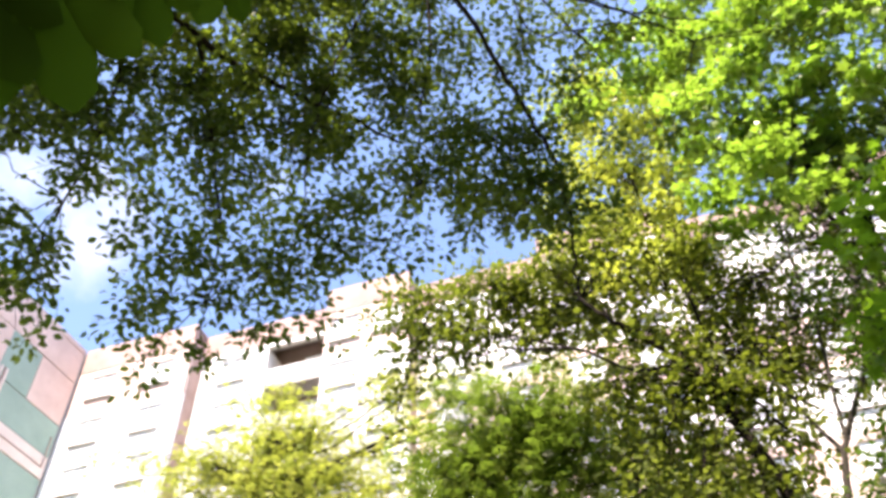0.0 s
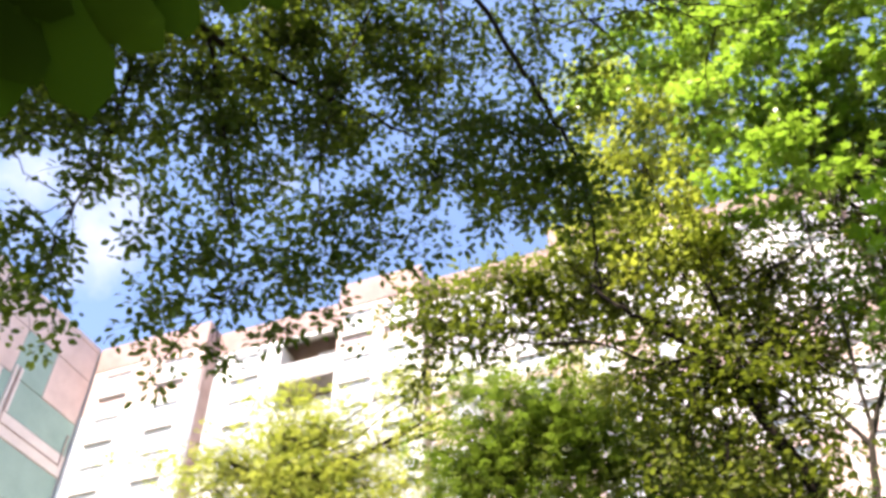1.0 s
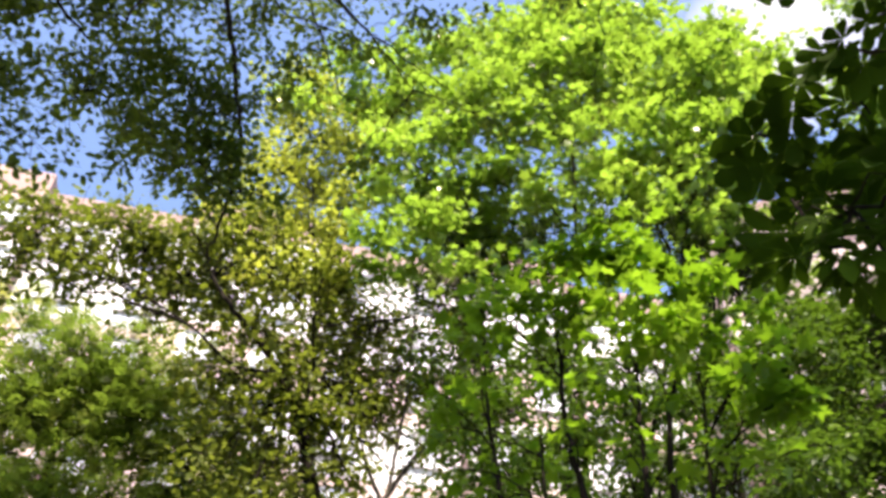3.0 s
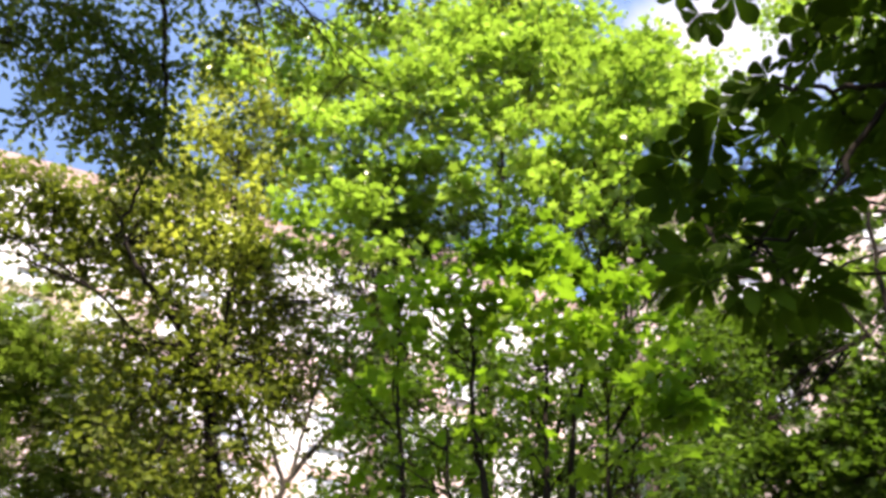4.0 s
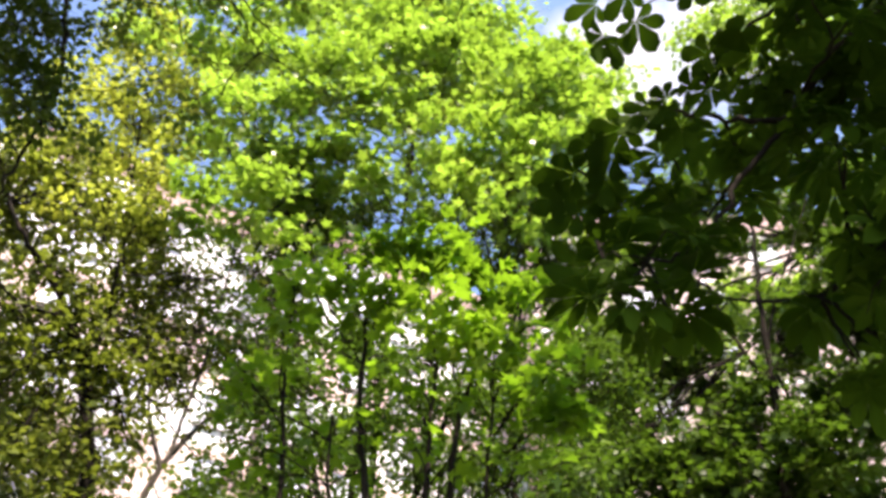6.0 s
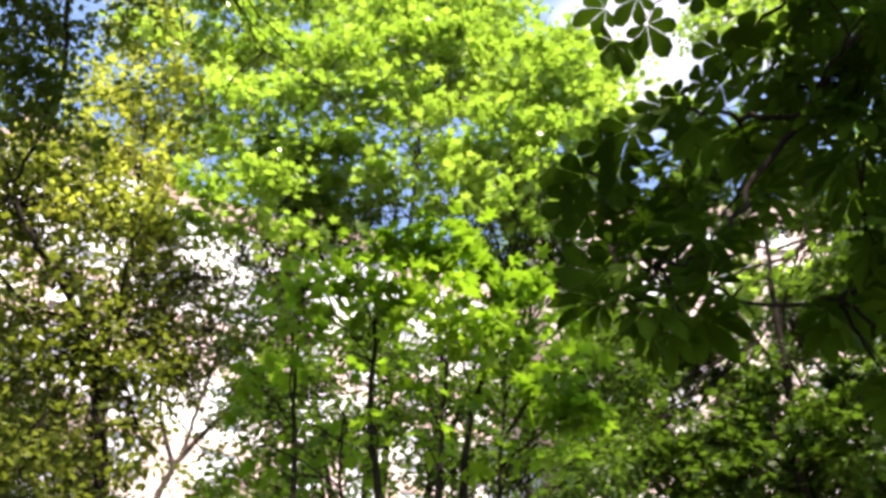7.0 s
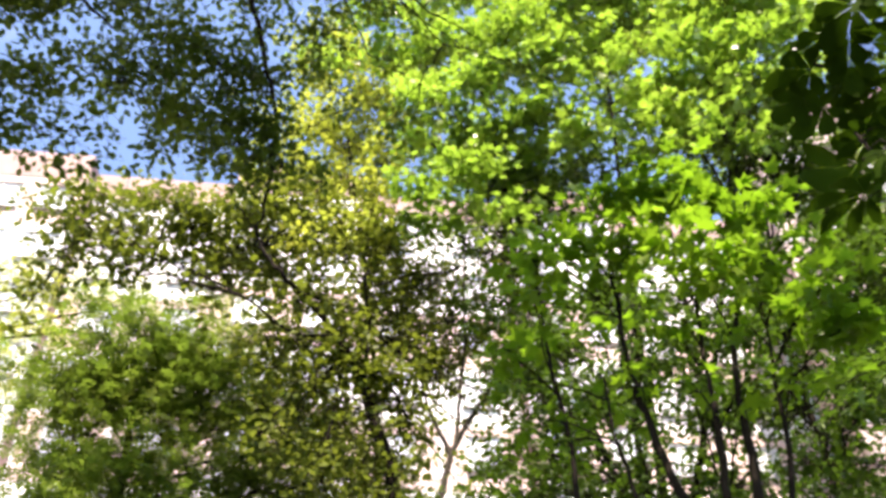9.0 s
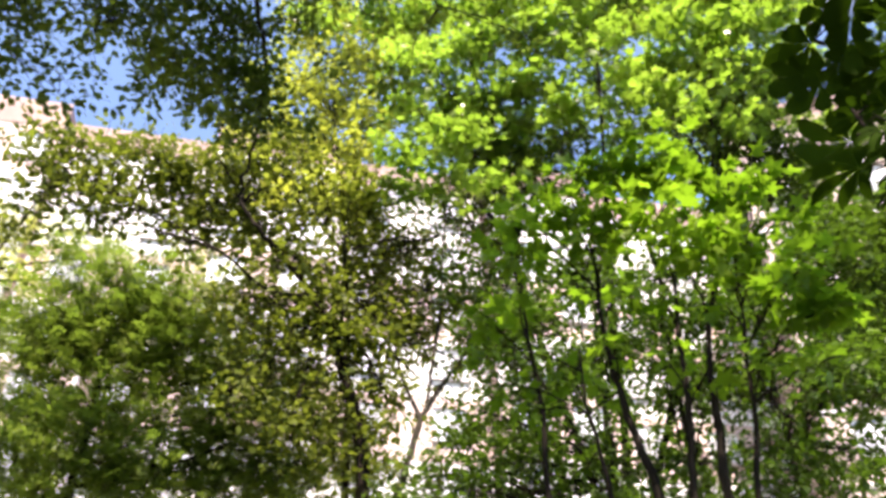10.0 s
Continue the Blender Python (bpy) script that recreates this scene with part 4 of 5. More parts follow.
OLIVE_LOWER = [blob(-4.6, 33.8, 10.0, 0.38, 0.46, 0.4), blob(15.4, 34.3, 10.0, 0.40, 0.40, 0.4), blob(16.2, 31.9, 10.0, 0.62, 0.54, 0.9),
      blob(18.3, 25.6, 10.0, 0.65, 0.50, 0.9), blob(19.2, 33.1, 10.0, 0.64, 0.48, 0.9), blob(22.3, 27.2, 10.0, 0.59, 0.59, 0.9),
      blob(22.7, 32.3, 10.0, 0.52, 0.60, 1.6), blob(23.7, 24.0, 10.0, 0.57, 0.36, 0.8), blob(24.8, 29.5, 10.0, 0.38, 0.54, 0.6),
      blob(25.2, 31.8, 10.0, 0.32, 0.39, 0.5), blob(25.3, 25.0, 10.0, 0.36, 0.36, 0.6), blob(27.4, 31.8, 10.0, 0.32, 0.32, 0.4),
      blob(29.0, 24.3, 10.0, 0.43, 0.29, 0.6), blob(30.9, 28.7, 10.0, 0.30, 0.30, 0.3), blob(32.0, 26.4, 10.0, 0.37, 0.37, 0.5),
      blob(33.5, 29.3, 10.0, 0.38, 0.46, 0.5)]
OLIVE_MIDDLE = [blob(-5.2, 37.4, 10.0, 0.40, 0.48, 0.4), blob(-4.7, 39.1, 10.0, 0.47, 0.47, 0.6), blob(-0.6, 38.7, 10.0, 0.72, 0.48, 0.6),
      blob(0.4, 37.4, 10.0, 0.54, 0.31, 0.3), blob(1.4, 38.6, 10.0, 0.50, 0.50, 0.5), blob(7.0, 37.5, 10.0, 0.64, 0.40, 0.5),
      blob(13.1, 34.9, 10.0, 0.57, 0.49, 0.6), blob(16.0, 37.9, 10.0, 0.94, 0.68, 0.7), blob(18.8, 36.9, 10.0, 0.50, 0.42, 0.4),
      blob(19.2, 35.9, 10.0, 0.50, 0.66, 0.9), blob(21.6, 35.7, 10.0, 0.58, 0.49, 0.6), blob(22.5, 38.8, 10.0, 0.57, 0.47, 1.0),
      blob(25.7, 34.9, 10.0, 0.49, 0.49, 0.4), blob(27.4, 37.9, 10.0, 0.26, 0.26, 0.2), blob(28.4, 34.8, 10.0, 0.41, 0.41, 0.4),
      blob(28.9, 35.2, 10.0, 0.58, 0.41, 0.7)]
OLIVE_UPPER = [blob(-5.0, 41.6, 10.0, 0.52, 0.30, 0.5), blob(-3.1, 40.8, 10.0, 0.64, 0.48, 0.5), blob(-2.5, 39.3, 10.0, 0.80, 0.59, 0.8),
      blob(-0.7, 41.8, 10.0, 0.53, 0.35, 0.5), blob(1.7, 42.4, 10.0, 0.45, 0.36, 0.6), blob(2.2, 40.9, 10.0, 0.59, 0.34, 0.4),
      blob(2.6, 40.3, 10.0, 0.74, 0.41, 0.4), blob(4.9, 42.7, 10.0, 0.70, 0.44, 0.5), blob(6.4, 41.6, 10.0, 0.72, 0.54, 0.6),
      blob(7.4, 39.3, 10.0, 0.67, 0.42, 0.6), blob(9.6, 39.5, 10.0, 0.61, 0.52, 0.5), blob(11.0, 41.0, 10.0, 0.54, 0.45, 0.6),
      blob(11.1, 41.8, 10.0, 0.62, 0.44, 0.6), blob(14.0, 39.5, 10.0, 0.69, 0.52, 0.4), blob(17.8, 40.7, 10.0, 0.71, 0.44, 0.2),
      blob(34.0, 39.3, 10.0, 0.35, 0.35, 0.4)]
OLIVE_SPRAYS = [blob(-1.7, 42.5, 9.7, 0.36, 0.22, 0.6), blob(0.8, 42.8, 10.2, 0.47, 0.28, 0.9), blob(4.6, 43.0, 9.5, 0.44, 0.26, 1.0),
      blob(8.7, 43.8, 9.6, 0.45, 0.27, 1.0), blob(12.7, 44.1, 9.7, 0.46, 0.37, 1.0), blob(16.4, 43.6, 9.5, 0.45, 0.31, 0.8),
      blob(21.1, 43.4, 9.6, 0.36, 0.36, 0.8), blob(18.6, 45.3, 10.1, 0.39, 0.29, 0.6), blob(19.0, 34.4, 10.9, 0.54, 0.40, 0.6),
      blob(22.3, 31.8, 10.4, 0.50, 0.37, 0.6), blob(24.7, 28.0, 10.3, 0.48, 0.40, 0.7), blob(19.2, 28.9, 10.9, 0.51, 0.42, 0.8),
      blob(15.7, 31.3, 10.2, 0.40, 0.40, 0.6), blob(28.3, 31.7, 10.6, 0.42, 0.38, 0.6), blob(25.3, 34.0, 10.7, 0.44, 0.35, 0.5),
      blob(6.1, 42.2, 9.8, 0.59, 0.39, 1.2)]
OLIVE_SPRAYS += [blob(9.9, 42.7, 10.7, 0.65, 0.49, 1.2), blob(13.1, 44.0, 11.3, 0.59, 0.47, 1.0), blob(8.2, 39.9, 10.2, 0.60, 0.40, 1.1),
      blob(12.1, 40.3, 10.6, 0.62, 0.47, 1.3), blob(15.7, 41.6, 10.3, 0.62, 0.46, 1.2), blob(19.8, 42.1, 10.9, 0.66, 0.44, 1.1),
      blob(23.5, 41.2, 10.8, 0.54, 0.54, 1.4), blob(8.7, 37.4, 10.7, 0.36, 0.27, 0.4), blob(13.6, 37.7, 11.3, 0.58, 0.39, 0.8),
      blob(17.6, 37.9, 10.8, 0.47, 0.37, 0.8), blob(23.0, 38.1, 10.2, 0.44, 0.40, 0.8), blob(10.9, 34.4, 10.3, 0.42, 0.34, 0.5),
      blob(14.4, 34.9, 10.7, 0.44, 0.35, 0.7), blob(21.5, 35.6, 10.8, 0.54, 0.36, 0.9), blob(18.0, 33.1, 10.0, 0.49, 0.33, 0.7),
      blob(25.0, 35.7, 11.0, 0.46, 0.37, 0.7)]
OLIVE_SPRAYS += [blob(23.6, 32.6, 10.4, 0.42, 0.34, 0.5), blob(13.5, 32.2, 11.0, 0.53, 0.35, 0.5), blob(16.3, 30.0, 9.8, 0.54, 0.38, 0.8),
      blob(20.6, 30.0, 10.2, 0.48, 0.40, 0.9), blob(13.9, 27.4, 9.7, 0.44, 0.37, 0.8), blob(18.1, 26.8, 10.4, 0.47, 0.31, 0.8),
      blob(22.9, 27.5, 10.1, 0.39, 0.31, 0.7), blob(25.3, 29.2, 10.2, 0.32, 0.32, 0.5)]
tree("forked_tree", "thin forked tree with sparse olive leaves", foot(21.5, 10.0),
     [([foot(21.5, 10.0), at(23.7, 23.2, 10.0), at(23.1, 27.2, 10.0), at(21.1, 32.2, 10.0), at(19.0, 35.2, 10.0), at(16.8, 37.1, 10.0), at(14.2, 38.8, 9.5), at(11.8, 40.8, 9.6)], 0.10, 0.025),
      ([at(21.1, 32.2, 10.0), at(21.5, 35.5, 10.0), at(21.0, 39.3, 9.5)], 0.045, 0.015), ([at(19.0, 35.2, 10.0), at(15.3, 35.1, 9.5), at(11.2, 37.3, 9.6), at(4.2, 39.1, 9.8), at(-2.3, 39.8, 9.9)], 0.028, 0.01)],
     OLIVE_LOWER + OLIVE_MIDDLE + OLIVE_UPPER + OLIVE_SPRAYS,
     OVAL, M_OLIVE, M_BARK, 41, per_twig=10, leaf_len=0.115, spread=0.2)

ROUND_LOWER = [blob(-1.1, 29.3, 13.0, 0.75, 0.56, 1.4), blob(0.7, 25.3, 13.0, 0.86, 0.95, 1.6), blob(1.2, 21.7, 13.0, 0.82, 0.49, 1.6),
      blob(4.7, 26.3, 13.0, 1.43, 0.89, 1.9), blob(6.2, 23.8, 13.0, 1.39, 0.52, 1.1), blob(8.3, 22.6, 13.0, 1.73, 0.52, 1.9),
      blob(12.0, 23.0, 13.0, 1.06, 0.35, 1.1), blob(13.0, 25.9, 13.0, 0.92, 0.83, 1.7), blob(14.1, 28.9, 13.0, 0.77, 0.77, 1.3),
      blob(16.9, 23.7, 13.0, 0.91, 0.46, 1.7), blob(17.4, 26.3, 13.0, 0.75, 0.57, 1.0), blob(18.8, 28.5, 13.0, 0.78, 0.78, 1.3),
      blob(21.6, 25.0, 13.0, 0.84, 0.56, 1.4), blob(22.5, 23.9, 13.0, 0.83, 0.37, 1.1)]
ROUND_UPPER = [blob(-1.5, 35.6, 13.0, 0.53, 0.43, 0.7), blob(0.7, 30.6, 13.0, 1.11, 0.83, 1.6), blob(1.8, 31.3, 13.0, 1.07, 0.68, 1.7),
      blob(2.9, 37.0, 13.0, 0.33, 0.27, 0.5), blob(4.5, 33.9, 13.0, 1.19, 0.79, 1.9), blob(5.0, 30.0, 13.0, 1.45, 0.58, 1.9),
      blob(5.0, 33.7, 13.0, 1.22, 0.82, 1.9), blob(7.6, 36.9, 13.0, 0.43, 0.27, 0.6), blob(8.8, 30.5, 13.0, 1.06, 0.87, 1.7),
      blob(9.1, 32.0, 13.0, 0.90, 0.70, 1.7), blob(9.9, 34.2, 13.0, 0.52, 0.62, 0.9), blob(12.2, 32.5, 13.0, 0.70, 0.50, 0.9),
      blob(13.5, 30.2, 13.0, 0.88, 0.59, 1.4), blob(15.5, 30.9, 13.0, 0.90, 0.70, 1.3), blob(16.0, 33.0, 13.0, 0.50, 0.50, 0.7)]
ROUND_SKIRT = [blob(0.9, 25.6, 11.9, 0.54, 0.45, 1.2), blob(4.8, 24.9, 11.9, 0.53, 0.45, 1.2), blob(8.8, 25.1, 11.3, 0.51, 0.42, 1.3),
      blob(12.9, 25.9, 12.4, 0.56, 0.47, 1.3), blob(16.8, 27.0, 12.2, 0.56, 0.47, 1.3), blob(19.9, 28.7, 12.2, 0.47, 0.47, 1.2),
      blob(22.7, 25.9, 12.0, 0.54, 0.54, 1.7), blob(25.2, 23.0, 12.2, 0.54, 0.36, 1.4), blob(18.8, 23.5, 12.6, 0.56, 0.46, 1.7),
      blob(15.0, 22.6, 12.3, 0.54, 0.45, 1.7), blob(10.7, 21.9, 11.8, 0.52, 0.43, 1.7), blob(6.5, 21.4, 12.6, 0.55, 0.46, 1.7),
      blob(2.3, 21.4, 11.7, 0.51, 0.51, 1.7), blob(-0.4, 23.3, 11.4, 0.42, 0.50, 1.4), blob(22.2, 20.9, 11.6, 0.59, 0.34, 1.8),
      blob(16.6, 19.9, 12.0, 0.61, 0.35, 1.8)]
ROUND_SKIRT += [blob(11.2, 19.2, 12.5, 0.63, 0.36, 1.8), blob(5.1, 18.6, 11.8, 0.59, 0.34, 1.8)]
tree("round_tree", "round-crowned green tree with feathery leaves", foot(4.5, 13),
     [([at(4.5, -7, 13), at(4.5, 15, 13), at(4.5, 30, 13)], 0.13, 0.05)],
     ROUND_LOWER + ROUND_UPPER + ROUND_SKIRT,
     ASH, M_MID, M_BARK, 51, per_twig=6, leaf_len=0.27, spread=0.25, flat=0.7)

PALE_LOWER = [blob(-19.3, 28.4, 18.0, 0.89, 0.51, 0.9), blob(-17.6, 29.7, 18.0, 1.31, 0.79, 1.2), blob(-15.3, 29.2, 18.0, 2.66, 0.67, 1.3),
      blob(-13.8, 31.8, 18.0, 1.51, 1.10, 1.2), blob(-11.5, 29.3, 18.0, 1.34, 0.67, 1.1), blob(-10.3, 27.8, 18.0, 1.94, 0.73, 1.3),
      blob(-8.5, 30.0, 18.0, 1.21, 0.81, 1.2), blob(-5.1, 31.5, 18.0, 0.97, 0.83, 0.6), blob(-4.9, 28.9, 18.0, 0.76, 0.76, 0.7)]
PALE_UPPER = [blob(-16.0, 34.5, 18.0, 0.65, 0.52, 0.4), blob(-13.5, 34.8, 18.0, 0.86, 0.57, 0.7), blob(-10.5, 32.8, 18.0, 1.12, 0.84, 1.1),
      blob(-5.2, 35.9, 18.0, 0.71, 0.85, 0.6), blob(-3.4, 36.1, 18.0, 0.81, 0.54, 0.7), blob(-2.7, 32.7, 18.0, 0.68, 0.81, 0.6),
      blob(0.3, 36.4, 18.0, 0.84, 0.56, 0.7), blob(10.7, 36.1, 18.0, 0.59, 0.59, 0.6), blob(12.8, 34.0, 18.0, 0.71, 0.57, 0.6)]
tree("pale_tree", "sunlit yellow-green feathery tree before the white block", foot(-15, 18),
     [([at(-15, -5, 18), at(-15, 15, 18), at(-15, 28, 18)], 0.14, 0.05)],
     PALE_LOWER + PALE_UPPER,
     ASH, M_LIME, M_BARK, 61, per_twig=8, spread=0.25, leaf_len=0.18)

tree("pale_stemmed_tree", "pale forked stems with few leaves", foot(27, 10),
     [([foot(26.5, 10)] + [at(25.3, 20.7, 10.0), at(26.5, 23.5, 10.0), at(27.7, 27.4, 10.0), at(30.7, 31.0, 10.0), at(32.9, 33.5, 10.0), at(34.5, 36.4, 10.0)], 0.065, 0.016),
      ([at(27.7, 27.4, 10.0), at(26.3, 30.0, 10.0), at(25.7, 32.3, 10.0), at(24.7, 35.3, 10.0)], 0.034, 0.010), ([at(28.3, 28.3, 10.0), at(28.6, 30.7, 10.0), at(29.3, 33.7, 10.0), at(29.6, 37.5, 10.0), at(30.0, 41.3, 10.0), at(30.7, 43.6, 10.0)], 0.028, 0.008)],
     [blob(21.6, 41.0, 11.0, 0.56, 0.47, 1.4), blob(23.6, 36.0, 11.0, 0.55, 0.55, 1.2), blob(24.7, 38.5, 11.0, 0.73, 0.45, 1.5),
      blob(25.5, 37.9, 11.0, 0.47, 0.38, 1.0), blob(26.5, 32.5, 11.0, 0.44, 0.53, 1.0), blob(27.4, 35.6, 11.0, 0.55, 0.46, 1.2),
      blob(29.9, 38.3, 11.0, 0.57, 0.48, 0.7), blob(31.2, 34.8, 11.0, 0.54, 0.54, 1.0), blob(31.9, 31.7, 11.0, 0.43, 0.52, 1.2),
      blob(33.6, 39.5, 11.0, 0.57, 0.47, 1.1), blob(35.3, 37.6, 11.0, 0.56, 0.56, 1.0)],
     OVAL, M_OLIVE, M_BARK_PALE, 71, per_twig=10, leaf_len=0.09)

MAPLE_TOP = [blob(42.0, 43.3, 6.0, 0.33, 0.12, 4.0), blob(46.7, 42.4, 6.0, 0.39, 0.14, 4.4), blob(50.4, 43.3, 6.3, 0.29, 0.13, 4.0),
      blob(53.9, 39.5, 6.0, 0.32, 0.14, 4.0), blob(52.2, 41.5, 6.0, 0.27, 0.12, 3.3), blob(56.2, 37.0, 6.1, 0.31, 0.11, 3.5),
      blob(58.9, 34.7, 5.8, 0.19, 0.09, 2.9), blob(58.9, 31.3, 6.0, 0.20, 0.14, 4.8), blob(57.1, 30.8, 6.1, 0.17, 0.10, 3.3),
      blob(38.9, 42.5, 6.2, 0.17, 0.08, 1.8), blob(47.9, 44.3, 5.8, 0.27, 0.10, 3.3), blob(31.9, 34.6, 5.9, 0.11, 0.10, 4.4),
      blob(43.5, 41.4, 5.8, 0.26, 0.10, 3.1)]
MAPLE_MIDDLE = [blob(36.0, 40.2, 5.9, 0.31, 0.17, 2.9), blob(40.0, 40.6, 6.0, 0.27, 0.17, 2.9), blob(43.5, 39.3, 6.0, 0.32, 0.19, 2.9),
      blob(48.0, 40.0, 5.6, 0.30, 0.19, 2.9), blob(51.8, 38.6, 5.5, 0.24, 0.15, 2.7), blob(35.2, 37.9, 5.8, 0.25, 0.16, 2.1),
      blob(48.7, 37.0, 5.7, 0.29, 0.13, 2.1), blob(54.3, 34.6, 6.2, 0.30, 0.13, 2.6), blob(53.3, 36.6, 6.1, 0.20, 0.13, 1.9),
      blob(39.1, 38.0, 6.0, 0.26, 0.11, 1.6), blob(56.8, 33.4, 5.9, 0.24, 0.11, 1.9)]
MAPLE_LOWER = [blob(33.1, 32.1, 6.3, 0.20, 0.14, 0.4), blob(35.9, 34.5, 6.8, 0.25, 0.13, 0.3), blob(40.0, 35.7, 6.8, 0.26, 0.13, 0.2),
      blob(43.7, 35.6, 7.1, 0.27, 0.14, 0.3), blob(47.0, 34.0, 6.2, 0.23, 0.14, 0.4), blob(51.0, 33.4, 6.2, 0.27, 0.14, 0.5),
      blob(54.8, 32.3, 6.1, 0.22, 0.13, 0.5), blob(35.1, 29.3, 6.2, 0.22, 0.16, 0.3), blob(39.3, 30.1, 6.9, 0.20, 0.13, 0.2),
      blob(42.8, 32.3, 6.1, 0.22, 0.11, 0.3), blob(46.2, 30.0, 6.6, 0.19, 0.17, 0.3), blob(49.5, 29.1, 6.2, 0.22, 0.16, 0.3),
      blob(53.4, 29.5, 6.3, 0.18, 0.12, 0.2), blob(58.0, 27.9, 6.5, 0.27, 0.16, 0.4), blob(37.2, 27.6, 7.0, 0.19, 0.10, 0.3),
      blob(41.8, 27.8, 6.7, 0.23, 0.09, 0.3)]
tree("young_maple", "many-stemmed young maple with broad leaves, sunlit on top", foot(46, 6.4),
     [([foot(46.0, 6.4)] + [at(44.5, 19.4, 6.4), at(43.6, 23.6, 6.4), at(42.8, 26.6, 6.4), at(42.3, 29.9, 6.4), at(42.0, 32.6, 6.4), at(42.3, 36.3, 6.4), at(42.2, 39.0, 6.4)], 0.050, 0.012),
      ([foot(47.2, 6.4)] + [at(45.9, 19.3, 6.4), at(46.8, 24.6, 6.4), at(47.4, 28.0, 6.4), at(47.6, 31.6, 6.4), at(48.6, 36.0, 6.4)], 0.046, 0.012),
      ([foot(48.6, 6.4)] + [at(48.1, 18.9, 6.4), at(48.8, 24.2, 6.4), at(49.1, 27.7, 6.4), at(49.8, 31.2, 6.4), at(51.7, 35.3, 6.4), at(53.2, 37.9, 6.4)], 0.050, 0.012),
      ([foot(50.2, 6.5)] + [at(49.7, 18.7, 6.4), at(51.3, 24.4, 6.4), at(51.9, 28.9, 6.4), at(52.6, 32.1, 6.4)], 0.036, 0.010),
      ([foot(38.5, 6.4)] + [at(36.4, 21.0, 6.4), at(36.7, 28.7, 6.4), at(36.1, 31.8, 6.4), at(36.0, 35.6, 6.4), at(35.9, 39.0, 6.4)], 0.030, 0.010),
      ([foot(42.5, 6.4)] + [at(40.9, 19.9, 6.4), at(40.6, 24.0, 6.4), at(39.9, 27.7, 6.4), at(40.0, 31.3, 6.4)], 0.028, 0.010)],
     MAPLE_TOP + MAPLE_MIDDLE + MAPLE_LOWER,
     MAPLE, M_MAPLE, M_BARK, 81, per_twig=7, leaf_len=0.155, spread=0.17, flat=0.4, single=300)

CHEST_INNER = [blob(86.1, 45.7, 3.0, 0.21, 0.24, 2.7), blob(82.0, 47.1, 3.0, 0.24, 0.17, 1.7), blob(80.1, 49.3, 3.1, 0.20, 0.14, 2.9),
      blob(75.7, 47.5, 3.2, 0.17, 0.14, 3.1), blob(77.6, 44.9, 3.0, 0.23, 0.14, 3.2), blob(81.9, 42.5, 3.1, 0.24, 0.18, 1.9),
      blob(85.2, 41.5, 2.6, 0.12, 0.11, 1.5), blob(82.7, 44.3, 2.9, 0.14, 0.11, 1.7), blob(72.4, 44.8, 3.2, 0.16, 0.13, 3.1),
      blob(68.7, 43.0, 3.0, 0.22, 0.12, 1.9), blob(73.3, 41.3, 3.1, 0.22, 0.14, 2.7), blob(67.8, 40.0, 2.7, 0.20, 0.10, 2.9)]
CHEST_OUTER = [blob(71.2, 37.7, 2.9, 0.14, 0.12, 2.9), blob(83.0, 37.9, 2.8, 0.11, 0.14, 1.4), blob(79.3, 34.2, 2.9, 0.15, 0.14, 1.2),
      blob(87.0, 50.1, 2.9, 0.18, 0.12, 1.4), blob(90.4, 48.4, 2.6, 0.14, 0.17, 2.0), blob(65.7, 37.9, 2.7, 0.14, 0.08, 2.4),
      blob(64.0, 41.9, 2.8, 0.11, 0.07, 1.0), blob(79.6, 30.5, 3.1, 0.10, 0.14, 1.9), blob(65.6, 45.0, 3.1, 0.11, 0.08, 1.2),
      blob(68.6, 36.3, 2.7, 0.11, 0.05, 1.9), blob(90.8, 43.4, 3.1, 0.24, 0.33, 2.5), blob(85.9, 36.4, 2.7, 0.19, 0.26, 2.5),
      blob(82.4, 30.0, 3.0, 0.15, 0.17, 1.9)]
# single leaves along the open edge: azimuth, elevation, distance, way of the middle leaflet (clockwise from up), length
CHEST_SPRAY = [(74.2, 54.4, 1.57, 165, 0.117), (80.0, 55.1, 1.54, 150, 0.114), (70.6, 54.3, 1.58, 235, 0.114), (70.9, 56.2, 1.50, 275, 0.106),
              (71.5, 53.7, 1.60, 190, 0.092), (74.5, 56.1, 1.50, 250, 0.106)]
CHEST_EDGE = [(78.9, 50.8, 2.56, 300, 0.154), (73.7, 49.3, 2.64, 325, 0.126), (68.8, 48.5, 2.68, 245, 0.220), (71.9, 49.3, 2.64, 235, 0.170),
              (76.3, 49.4, 2.64, 330, 0.143), (81.1, 50.6, 2.57, 20, 0.170), (82.4, 49.6, 2.63, 340, 0.192), (73.2, 49.0, 2.66, 210, 0.151),
              (70.7, 49.0, 2.66, 215, 0.165), (77.6, 49.0, 2.66, 200, 0.165), (74.0, 47.4, 2.74, 215, 0.165)]
CHEST_FRINGE = [(63.4, 46.4, 2.79, 285, 0.220), (68.3, 46.1, 2.81, 50, 0.148), (62.9, 44.1, 2.91, 240, 0.198), (63.2, 40.1, 3.10, 248, 0.308),
              (65.7, 47.8, 2.72, 300, 0.165), (65.4, 42.2, 3.00, 250, 0.192), (67.3, 47.1, 2.76, 235, 0.176), (61.8, 45.1, 2.86, 255, 0.181),
              (66.3, 45.8, 2.82, 200, 0.165)]
